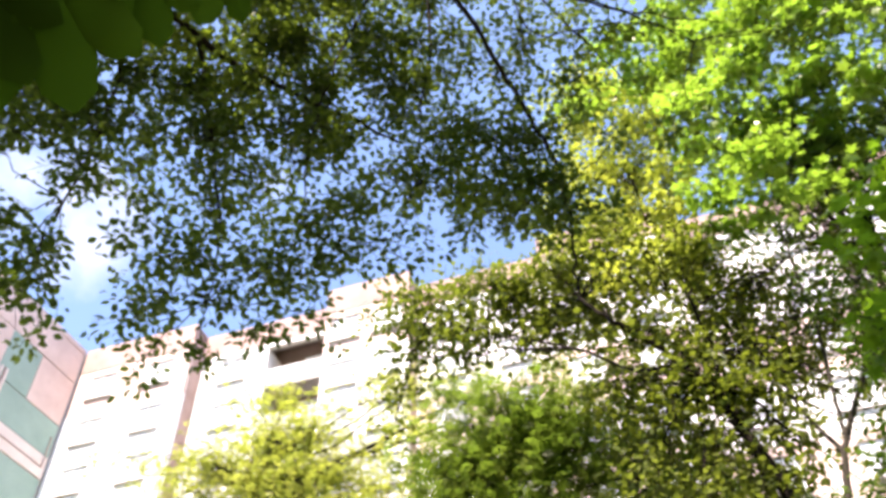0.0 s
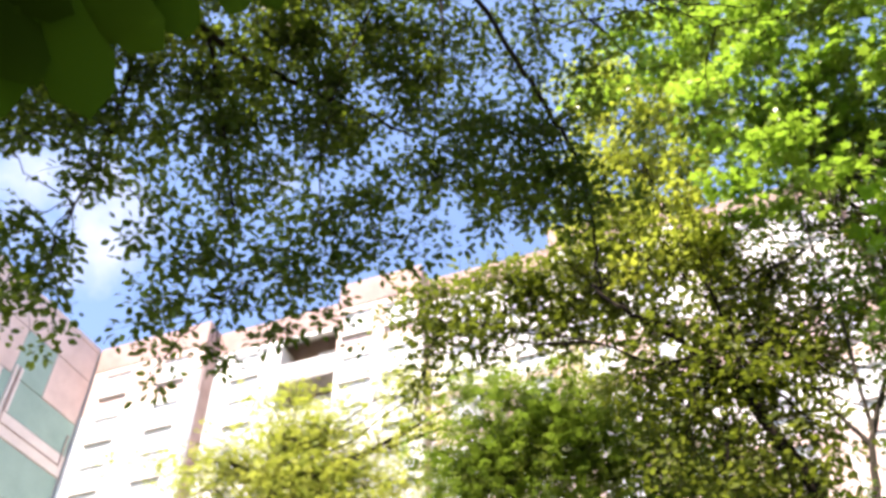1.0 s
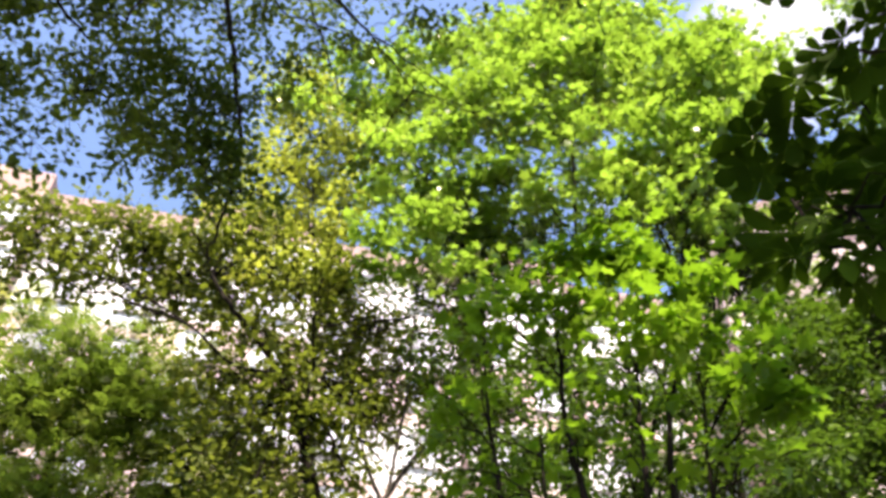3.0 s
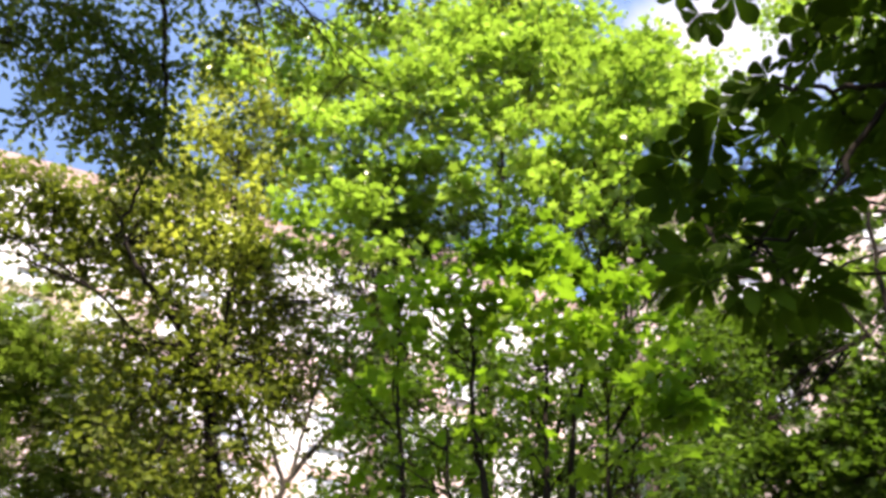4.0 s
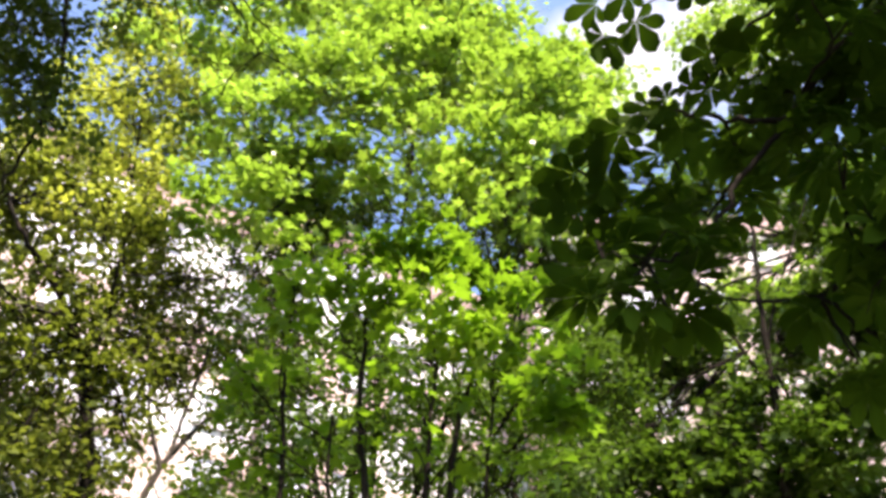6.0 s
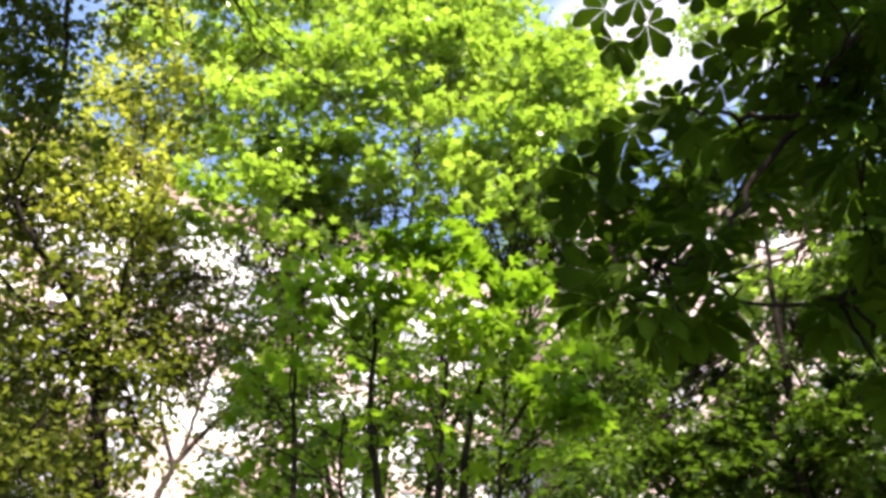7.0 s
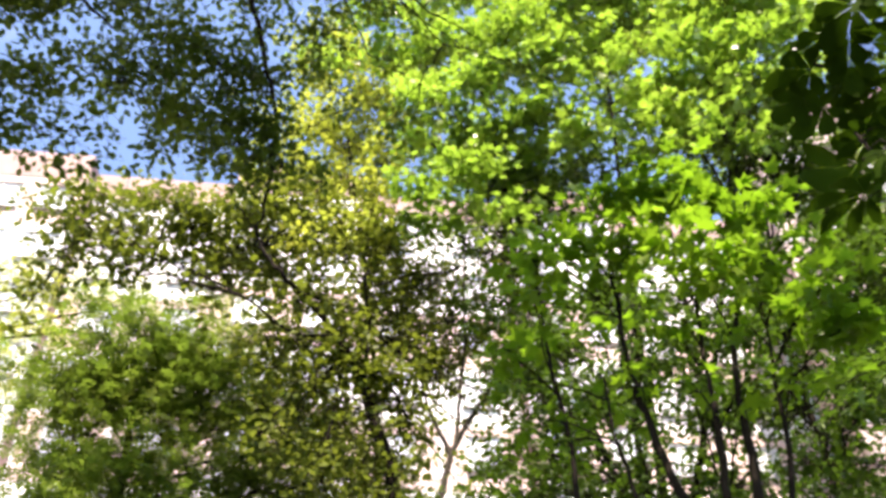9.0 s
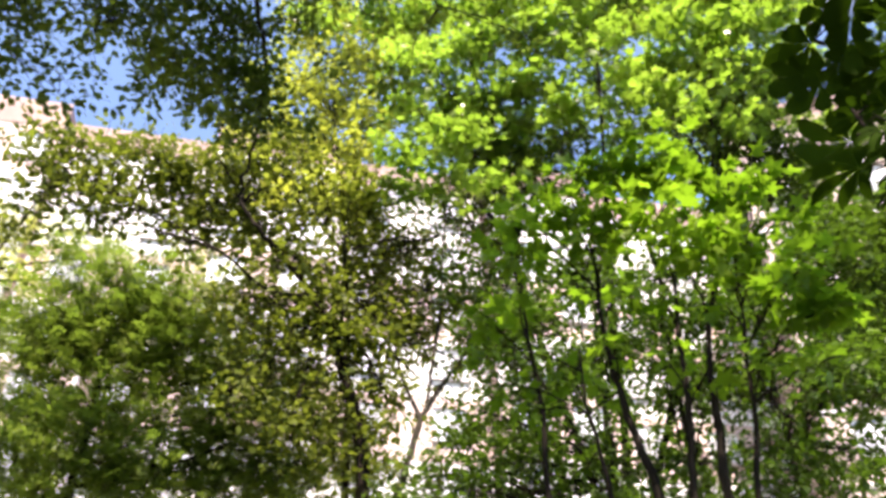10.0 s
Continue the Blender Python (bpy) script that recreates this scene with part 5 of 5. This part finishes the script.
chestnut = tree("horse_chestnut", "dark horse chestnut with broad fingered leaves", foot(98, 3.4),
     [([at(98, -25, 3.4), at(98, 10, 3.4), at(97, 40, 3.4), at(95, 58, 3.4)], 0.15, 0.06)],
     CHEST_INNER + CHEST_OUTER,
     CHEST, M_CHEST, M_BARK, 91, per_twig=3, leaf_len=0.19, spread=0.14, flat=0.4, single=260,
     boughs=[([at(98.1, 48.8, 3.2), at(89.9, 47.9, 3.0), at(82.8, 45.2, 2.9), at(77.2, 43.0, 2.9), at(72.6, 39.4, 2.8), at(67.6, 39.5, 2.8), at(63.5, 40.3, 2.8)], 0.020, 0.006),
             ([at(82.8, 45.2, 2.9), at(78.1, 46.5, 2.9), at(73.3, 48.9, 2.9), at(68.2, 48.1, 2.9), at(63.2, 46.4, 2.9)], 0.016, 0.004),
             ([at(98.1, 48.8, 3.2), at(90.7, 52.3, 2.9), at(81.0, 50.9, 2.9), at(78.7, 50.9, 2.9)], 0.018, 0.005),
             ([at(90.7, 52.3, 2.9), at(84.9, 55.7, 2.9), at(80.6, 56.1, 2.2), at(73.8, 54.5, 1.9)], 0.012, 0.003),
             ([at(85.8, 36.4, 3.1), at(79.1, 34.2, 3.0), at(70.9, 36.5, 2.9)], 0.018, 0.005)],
     # unseen clumps added behind the path to keep the chestnut's leaves in shadow
     shade=[ShadeBall(2.2, -0.9, 5.6, 0.9, 1.8), ShadeBall(3.4, -1.2, 5.8, 1.0, 2.0), ShadeBall(3.2, -1.0, 7.0, 1.1, 1.8), ShadeBall(4.4, -0.9, 6.4, 1.0, 1.8), ShadeBall(3.4, -1.6, 4.2, 0.9, 1.6)])
EDGE_TURN = np.random.default_rng(92)
for az, el, d, way, size in CHEST_SPRAY + CHEST_EDGE + CHEST_FRINGE:
    edge_leaf(chestnut, at(az, el, d), az, el, way, size, EDGE_TURN.uniform(-0.5, 0.5), EDGE_TURN.uniform(0.1, 0.9), 0.26)

FAR_NEARER = [blob(67.2, 34.1, 11.5, 0.65, 0.38, 4.7), blob(62.9, 34.5, 11.1, 0.53, 0.37, 4.0), blob(64.9, 32.3, 12.1, 0.56, 0.39, 4.0),
      blob(61.4, 32.2, 11.0, 0.46, 0.41, 3.6), blob(68.4, 32.8, 11.9, 0.50, 0.39, 1.8), blob(70.5, 28.4, 11.5, 0.56, 0.46, 5.0),
      blob(65.9, 27.5, 11.0, 0.58, 0.34, 4.3), blob(63.2, 29.4, 11.8, 0.42, 0.32, 2.5), blob(61.5, 27.5, 10.9, 0.58, 0.29, 2.9),
      blob(61.1, 25.8, 11.7, 0.61, 0.40, 3.2), blob(64.9, 25.3, 11.0, 0.57, 0.38, 3.2), blob(68.4, 24.7, 11.0, 0.57, 0.38, 3.2),
      blob(71.8, 24.0, 11.7, 0.60, 0.40, 3.2), blob(75.0, 23.3, 12.4, 0.63, 0.42, 3.2), blob(62.5, 23.6, 11.1, 0.66, 0.38, 3.2),
      blob(67.1, 22.9, 11.3, 0.67, 0.38, 3.2)]
FAR_BEYOND = [blob(71.4, 22.2, 12.0, 0.71, 0.41, 3.2), blob(75.6, 21.6, 12.6, 0.74, 0.42, 3.2), blob(59.1, 26.0, 11.9, 0.52, 0.41, 2.9),
      blob(67.9, 26.5, 11.6, 0.56, 0.30, 4.7), blob(75.2, 32.2, 12.7, 0.53, 0.70, 4.3), blob(73.8, 26.3, 10.9, 0.48, 0.43, 4.0),
      blob(70.6, 25.6, 12.5, 0.43, 0.32, 3.6), blob(76.9, 28.2, 11.4, 0.50, 0.50, 4.3), blob(75.9, 24.5, 11.1, 0.48, 0.29, 3.6),
      blob(80.0, 34.4, 11.1, 0.52, 0.52, 4.3), blob(76.8, 35.5, 11.4, 0.44, 0.44, 1.4), blob(80.3, 38.1, 12.4, 0.61, 0.49, 3.6),
      blob(76.1, 44.9, 11.2, 0.62, 0.49, 3.2), blob(72.0, 42.9, 12.0, 0.51, 0.51, 3.2), blob(69.3, 41.3, 12.1, 0.50, 0.50, 3.2),
      blob(72.9, 39.6, 11.6, 0.47, 0.47, 2.9)]
FAR_BEYOND += [blob(81.6, 31.7, 11.9, 0.65, 0.65, 4.7), blob(79.7, 26.8, 11.0, 0.58, 0.58, 4.7), blob(72.0, 31.2, 11.0, 0.35, 0.30, 1.4),
      blob(65.1, 36.0, 11.2, 0.43, 0.33, 2.9), blob(67.4, 31.1, 12.1, 0.44, 0.33, 3.2), blob(61.0, 36.0, 11.7, 0.34, 0.34, 2.5),
      blob(84.8, 37.1, 11.4, 0.67, 0.67, 4.3), blob(79.1, 40.8, 12.0, 0.62, 0.49, 2.9), blob(59.1, 29.6, 11.7, 0.42, 0.32, 2.5),
      blob(57.5, 28.0, 11.4, 0.40, 0.25, 2.5)]
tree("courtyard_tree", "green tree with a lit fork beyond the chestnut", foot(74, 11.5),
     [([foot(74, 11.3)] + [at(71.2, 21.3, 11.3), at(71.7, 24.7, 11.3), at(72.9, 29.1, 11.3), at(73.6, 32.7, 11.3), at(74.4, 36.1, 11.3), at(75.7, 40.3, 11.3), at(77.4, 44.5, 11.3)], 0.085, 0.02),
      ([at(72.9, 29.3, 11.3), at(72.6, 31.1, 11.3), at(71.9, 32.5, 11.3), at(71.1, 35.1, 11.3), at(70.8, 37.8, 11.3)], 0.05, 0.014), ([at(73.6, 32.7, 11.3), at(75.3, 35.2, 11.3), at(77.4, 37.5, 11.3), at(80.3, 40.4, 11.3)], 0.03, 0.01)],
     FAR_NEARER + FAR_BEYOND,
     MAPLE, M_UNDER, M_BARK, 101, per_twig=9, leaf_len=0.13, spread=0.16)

DISTANT = [blob(72.5, 35.7, 14.5, 0.73, 0.73, 2.0), blob(71.1, 34.4, 15.8, 0.57, 0.50, 1.7), blob(69.2, 30.4, 14.3, 0.43, 0.56, 1.7),
      blob(69.8, 28.9, 15.4, 0.46, 0.39, 1.4), blob(66.2, 26.4, 14.3, 0.36, 0.30, 2.0), blob(75.2, 27.1, 14.5, 0.55, 0.24, 2.0),
      blob(74.1, 30.7, 15.9, 0.41, 0.34, 1.4), blob(79.5, 50.4, 14.5, 0.85, 0.68, 2.0), blob(79.7, 53.2, 15.3, 0.95, 0.66, 2.0),
      blob(76.5, 53.0, 14.9, 0.65, 0.55, 1.5), blob(82.7, 50.9, 14.9, 0.88, 0.71, 2.0), blob(72.9, 45.8, 15.0, 0.64, 0.96, 2.0),
      blob(71.3, 48.2, 14.4, 0.57, 0.65, 1.5), blob(84.4, 53.0, 15.6, 0.97, 0.58, 1.9), blob(86.0, 48.7, 14.3, 0.81, 0.65, 2.0),
      blob(76.8, 34.7, 14.5, 0.66, 0.66, 1.7)]
DISTANT += [blob(84.7, 41.0, 14.1, 0.70, 0.84, 1.7), blob(80.6, 44.9, 14.6, 0.77, 0.77, 1.4), blob(89.0, 51.0, 14.8, 1.05, 0.70, 1.9),
      blob(70.4, 44.1, 15.7, 0.65, 0.65, 1.5)]
DISTANT_LOW = [blob(57.5, 43.3, 12.7, 0.65, 0.59, 1.2), blob(53.5, 43.4, 13.0, 0.61, 0.49, 1.0), blob(60.5, 39.2, 13.1, 0.57, 0.57, 1.4),
      blob(62.4, 45.9, 12.9, 0.63, 0.57, 1.4), blob(59.7, 46.4, 13.1, 0.65, 0.52, 1.3), blob(53.7, 40.5, 13.0, 0.69, 0.46, 1.1),
      blob(57.4, 38.3, 13.0, 0.56, 0.45, 1.3), blob(60.2, 35.1, 12.5, 0.62, 0.52, 1.3), blob(64.3, 41.2, 12.4, 0.56, 0.56, 1.2),
      blob(57.4, 30.8, 12.6, 0.60, 0.50, 1.1), blob(60.1, 30.0, 13.4, 0.53, 0.53, 1.1), blob(57.0, 45.4, 12.3, 0.47, 0.47, 1.0)]
tree("distant_tree", "pale green treetop beyond the chestnut", foot(80, 15),
     [([foot(80, 15), at(80, 30, 15), at(80, 42, 15), at(79, 47, 15)], 0.16, 0.04)],
     DISTANT + DISTANT_LOW,
     MAPLE, M_BRIGHT, M_BARK, 121, per_twig=9, leaf_len=0.15, spread=0.16)

# a low chestnut branch close overhead
near = thing("chestnut_sapling", (-2.6, -1.4, 0), "dark young chestnut with broad leaves hanging close overhead", "tree", "trees of the courtyard")
stem = Tubes(8)
stem.add(bend((-2.6, -1.4, -0.1), (-2.2, -0.9, 3.4), (0.1, 0, 0), 10, np.random.default_rng(7), 0.01), np.linspace(0.05, 0.022, 10))
under(new("trunk", stem.mesh("trunk", M_BARK)), near)
# unseen cluster of leaves added to keep the sun off the hanging ones
SHADE_TURN = np.random.default_rng(8)
for _ in range(100):
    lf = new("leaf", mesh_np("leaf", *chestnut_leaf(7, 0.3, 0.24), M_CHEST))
    under(lf, near)
    spot = Vector((-0.75, -0.45, 3.75)) + Vector(SHADE_TURN.normal(0, 1, 3) * (0.45, 0.28, 0.22))
    lf.matrix_basis = Matrix.Translation(spot) @ Euler((SHADE_TURN.normal(0, 0.35), SHADE_TURN.normal(0, 0.35), SHADE_TURN.uniform(0, 6.3))).to_matrix().to_4x4() @ Matrix.Scale(SHADE_TURN.uniform(0.15, 0.22), 4)
    stalk = Tubes(5)
    stalk.add(bend((-2.2, -0.9, 3.4), spot, (0, 0, 0.2), 8, SHADE_TURN, 0.01), np.linspace(0.010, 0.003, 8))
    under(new("twig", stalk.mesh("twig", M_BARK)), near)
HANG = [(-51.1, 47.6, 0.74, 0.213, 8), (-36.2, 55.1, 0.63, 0.097, 0), (-55.2, 44.3, 0.79, 0.205, -12), (-44.5, 51.9, 0.68, 0.134, 6)]
for az, el, d, size, turn in HANG:
    a, e = radians(az), radians(el)
    hubp = at(az, el, d)
    ahead = Vector((math.sin(a) * math.cos(e), math.cos(a) * math.cos(e), math.sin(e)))
    right = Vector((math.cos(a), -math.sin(a), 0))
    down = ahead.cross(right)
    head = (down * math.cos(radians(turn)) + right * math.sin(radians(turn)) + ahead * 0.15).normalized()
    ups = (ahead + Vector((0, 0, 0.4))).normalized()
    x = head.cross(ups).normalized()
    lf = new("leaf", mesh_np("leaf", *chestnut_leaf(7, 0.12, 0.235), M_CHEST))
    under(lf, near)
    lf.matrix_basis = Matrix.Translation(hubp) @ Matrix((x, head, x.cross(head))).transposed().to_4x4() @ Matrix.Scale(size, 4)
    stalk = Tubes(6)
    stalk.add(bend((-2.2, -0.9, 3.4), hubp, (0, 0, 0.25), 9, np.random.default_rng(int(az) % 50), 0.01), np.linspace(0.012, 0.004, 9))
    under(new("twig", stalk.mesh("twig", M_BARK)), near)

BACK_LOWER = [blob(27.2, 24.6, 9.5, 0.27, 0.17, 0.8), blob(31.1, 26.6, 9.5, 0.49, 0.42, 1.2), blob(34.6, 27.4, 9.5, 0.35, 0.42, 1.0),
      blob(34.9, 25.9, 9.5, 0.56, 0.49, 1.4), blob(38.8, 29.7, 9.5, 0.65, 0.58, 1.4), blob(41.4, 25.0, 9.5, 0.68, 0.47, 1.2),
      blob(47.0, 27.9, 9.5, 0.69, 0.55, 1.3), blob(47.4, 23.2, 9.5, 0.78, 0.39, 1.1), blob(49.3, 28.7, 9.5, 0.64, 0.28, 1.2),
      blob(51.8, 27.8, 9.5, 0.61, 0.54, 1.3), blob(52.7, 23.3, 9.5, 0.57, 0.38, 1.0), blob(55.3, 25.6, 9.5, 0.52, 0.45, 1.2),
      blob(56.9, 21.1, 9.5, 0.42, 0.24, 0.8), blob(57.4, 28.7, 9.5, 0.63, 0.35, 1.3), blob(59.0, 28.3, 9.5, 0.52, 0.46, 1.3)]
BACK_UPPER = [blob(31.1, 37.1, 9.5, 0.39, 0.39, 1.0), blob(32.5, 33.2, 9.5, 0.31, 0.46, 0.8), blob(32.9, 31.3, 9.5, 0.43, 0.43, 1.0),
      blob(33.5, 32.4, 9.5, 0.38, 0.45, 0.9), blob(36.1, 33.7, 9.5, 0.60, 0.53, 1.3), blob(36.3, 34.5, 9.5, 0.54, 0.54, 1.3),
      blob(39.1, 29.7, 9.5, 0.64, 0.36, 1.2), blob(41.4, 36.3, 9.5, 0.55, 0.47, 1.0), blob(42.0, 36.8, 9.5, 0.72, 0.48, 1.3),
      blob(43.5, 31.4, 9.5, 0.73, 0.51, 1.4), blob(47.0, 32.2, 9.5, 0.67, 0.52, 1.2), blob(47.7, 35.3, 9.5, 0.76, 0.46, 1.2),
      blob(53.1, 34.2, 9.5, 0.73, 0.44, 1.3), blob(53.8, 32.4, 9.5, 0.67, 0.52, 1.4), blob(59.3, 34.8, 9.5, 0.53, 0.46, 1.4)]
BACK_FILL = [blob(33.1, 45.0, 10.2, 0.59, 0.39, 1.8), blob(37.4, 44.4, 10.7, 0.61, 0.41, 1.8), blob(41.3, 45.2, 9.7, 0.47, 0.37, 1.5),
      blob(35.5, 42.4, 11.3, 0.62, 0.36, 1.6), blob(39.6, 42.5, 11.0, 0.51, 0.30, 1.2), blob(31.4, 42.1, 11.3, 0.52, 0.41, 1.3),
      blob(51.1, 45.2, 10.1, 0.49, 0.39, 1.2), blob(54.7, 44.4, 10.0, 0.57, 0.43, 1.6), blob(58.6, 43.1, 9.8, 0.54, 0.41, 1.6),
      blob(61.1, 41.1, 10.0, 0.54, 0.45, 1.8), blob(54.7, 42.1, 9.7, 0.53, 0.35, 1.6), blob(50.7, 42.9, 10.8, 0.60, 0.30, 1.2),
      blob(58.6, 39.6, 10.3, 0.54, 0.36, 1.8), blob(61.1, 38.1, 11.0, 0.48, 0.38, 1.8), blob(58.4, 46.2, 10.9, 0.64, 0.43, 1.5),
      blob(62.2, 46.0, 10.2, 0.50, 0.40, 1.5)]
BACK_FILL += [blob(32.8, 39.6, 9.9, 0.44, 0.35, 0.9), blob(60.6, 35.1, 10.2, 0.51, 0.34, 1.8), blob(59.5, 32.7, 9.7, 0.39, 0.31, 1.8),
      blob(59.7, 30.1, 10.7, 0.51, 0.34, 1.6), blob(62.7, 31.8, 10.0, 0.48, 0.40, 1.6), blob(59.8, 27.3, 9.9, 0.45, 0.30, 1.4),
      blob(27.5, 41.4, 11.2, 0.50, 0.40, 0.8), blob(29.3, 37.4, 10.4, 0.35, 0.44, 0.7), blob(33.2, 35.8, 11.2, 0.47, 0.38, 1.3),
      blob(46.7, 45.1, 11.3, 0.43, 0.27, 0.5), blob(33.0, 32.1, 7.2, 0.30, 0.21, 1.4), blob(35.8, 34.5, 7.9, 0.37, 0.19, 1.2),
      blob(39.9, 35.7, 7.9, 0.38, 0.20, 0.8), blob(43.7, 35.6, 8.1, 0.39, 0.20, 1.2), blob(46.9, 34.0, 7.1, 0.34, 0.20, 1.4),
      blob(50.9, 33.4, 7.2, 0.40, 0.20, 1.5)]
BACK_FILL += [blob(54.7, 32.3, 7.1, 0.33, 0.20, 1.5), blob(35.0, 29.3, 7.2, 0.32, 0.23, 1.2), blob(39.2, 30.1, 8.0, 0.29, 0.19, 0.8),
      blob(42.7, 32.3, 7.0, 0.32, 0.17, 1.0), blob(46.1, 30.0, 7.6, 0.28, 0.25, 1.0), blob(49.5, 29.1, 7.2, 0.32, 0.23, 1.2),
      blob(53.3, 29.5, 7.3, 0.26, 0.17, 0.7), blob(58.0, 27.9, 7.5, 0.40, 0.24, 1.4), blob(37.2, 27.6, 8.1, 0.29, 0.14, 1.0),
      blob(41.8, 27.8, 7.8, 0.34, 0.14, 1.0), blob(31.4, 28.0, 7.0, 0.25, 0.15, 1.0), blob(36.9, 25.4, 7.9, 0.31, 0.23, 1.0),
      blob(32.7, 24.3, 7.8, 0.30, 0.16, 1.0), blob(39.2, 24.5, 8.3, 0.32, 0.24, 1.0), blob(45.5, 23.1, 7.3, 0.25, 0.16, 1.0),
      blob(49.3, 22.2, 7.2, 0.24, 0.16, 1.1)]
BACK_FILL += [blob(52.0, 23.6, 8.0, 0.27, 0.18, 1.1), blob(53.0, 21.2, 7.8, 0.33, 0.17, 1.4), blob(56.5, 25.9, 7.3, 0.32, 0.22, 1.3),
      blob(58.6, 27.6, 7.9, 0.28, 0.18, 1.3), blob(42.4, 23.0, 7.4, 0.25, 0.15, 1.0), blob(56.3, 22.6, 8.0, 0.27, 0.20, 1.1),
      blob(27.6, 23.4, 10.0, 0.45, 0.30, 1.8), blob(25.6, 21.6, 9.5, 0.42, 0.28, 1.8), blob(28.3, 20.6, 8.9, 0.39, 0.26, 1.8),
      blob(31.2, 24.1, 8.9, 0.33, 0.23, 1.2), blob(29.9, 21.6, 9.2, 0.40, 0.27, 1.6), blob(32.8, 22.6, 10.1, 0.44, 0.30, 1.6),
      blob(35.9, 21.4, 10.2, 0.44, 0.30, 1.8), blob(39.3, 21.2, 9.3, 0.40, 0.27, 1.8), blob(42.8, 21.2, 9.4, 0.41, 0.27, 1.8),
      blob(45.7, 20.6, 9.4, 0.41, 0.27, 1.6)]
BACK_FILL += [blob(40.6, 23.9, 10.1, 0.38, 0.23, 1.0), blob(36.1, 24.2, 9.4, 0.35, 0.21, 1.0), blob(34.2, 25.0, 9.2, 0.41, 0.28, 1.0),
      blob(37.2, 22.7, 9.5, 0.42, 0.28, 1.2), blob(40.9, 21.7, 8.7, 0.38, 0.26, 1.2), blob(45.3, 24.1, 9.5, 0.35, 0.28, 0.8),
      blob(47.6, 21.0, 8.9, 0.39, 0.26, 1.2), blob(51.9, 20.4, 10.0, 0.43, 0.29, 1.3), blob(55.4, 20.5, 9.4, 0.41, 0.27, 1.4),
      blob(58.3, 22.0, 10.2, 0.45, 0.37, 1.4), blob(33.0, 20.8, 9.4, 0.48, 0.27, 1.5), blob(37.6, 19.9, 9.1, 0.46, 0.26, 1.5),
      blob(42.1, 19.2, 10.3, 0.52, 0.29, 1.5), blob(46.8, 18.8, 10.1, 0.50, 0.29, 1.5), blob(51.1, 18.2, 8.7, 0.44, 0.25, 1.5),
      blob(55.2, 18.0, 10.2, 0.51, 0.29, 1.5)]
BACK_FILL += [blob(59.5, 25.1, 10.0, 0.38, 0.38, 1.0), blob(54.9, 23.3, 10.1, 0.30, 0.30, 0.8), blob(50.9, 23.3, 9.6, 0.28, 0.21, 0.5),
      blob(31.2, 23.0, 9.9, 0.29, 0.29, 0.9)]
# its dark leaves also stand in for the young maple's shaded lower tier
tree("understory_tree", "shaded green tree filling in behind the young maple", foot(48, 9.5),
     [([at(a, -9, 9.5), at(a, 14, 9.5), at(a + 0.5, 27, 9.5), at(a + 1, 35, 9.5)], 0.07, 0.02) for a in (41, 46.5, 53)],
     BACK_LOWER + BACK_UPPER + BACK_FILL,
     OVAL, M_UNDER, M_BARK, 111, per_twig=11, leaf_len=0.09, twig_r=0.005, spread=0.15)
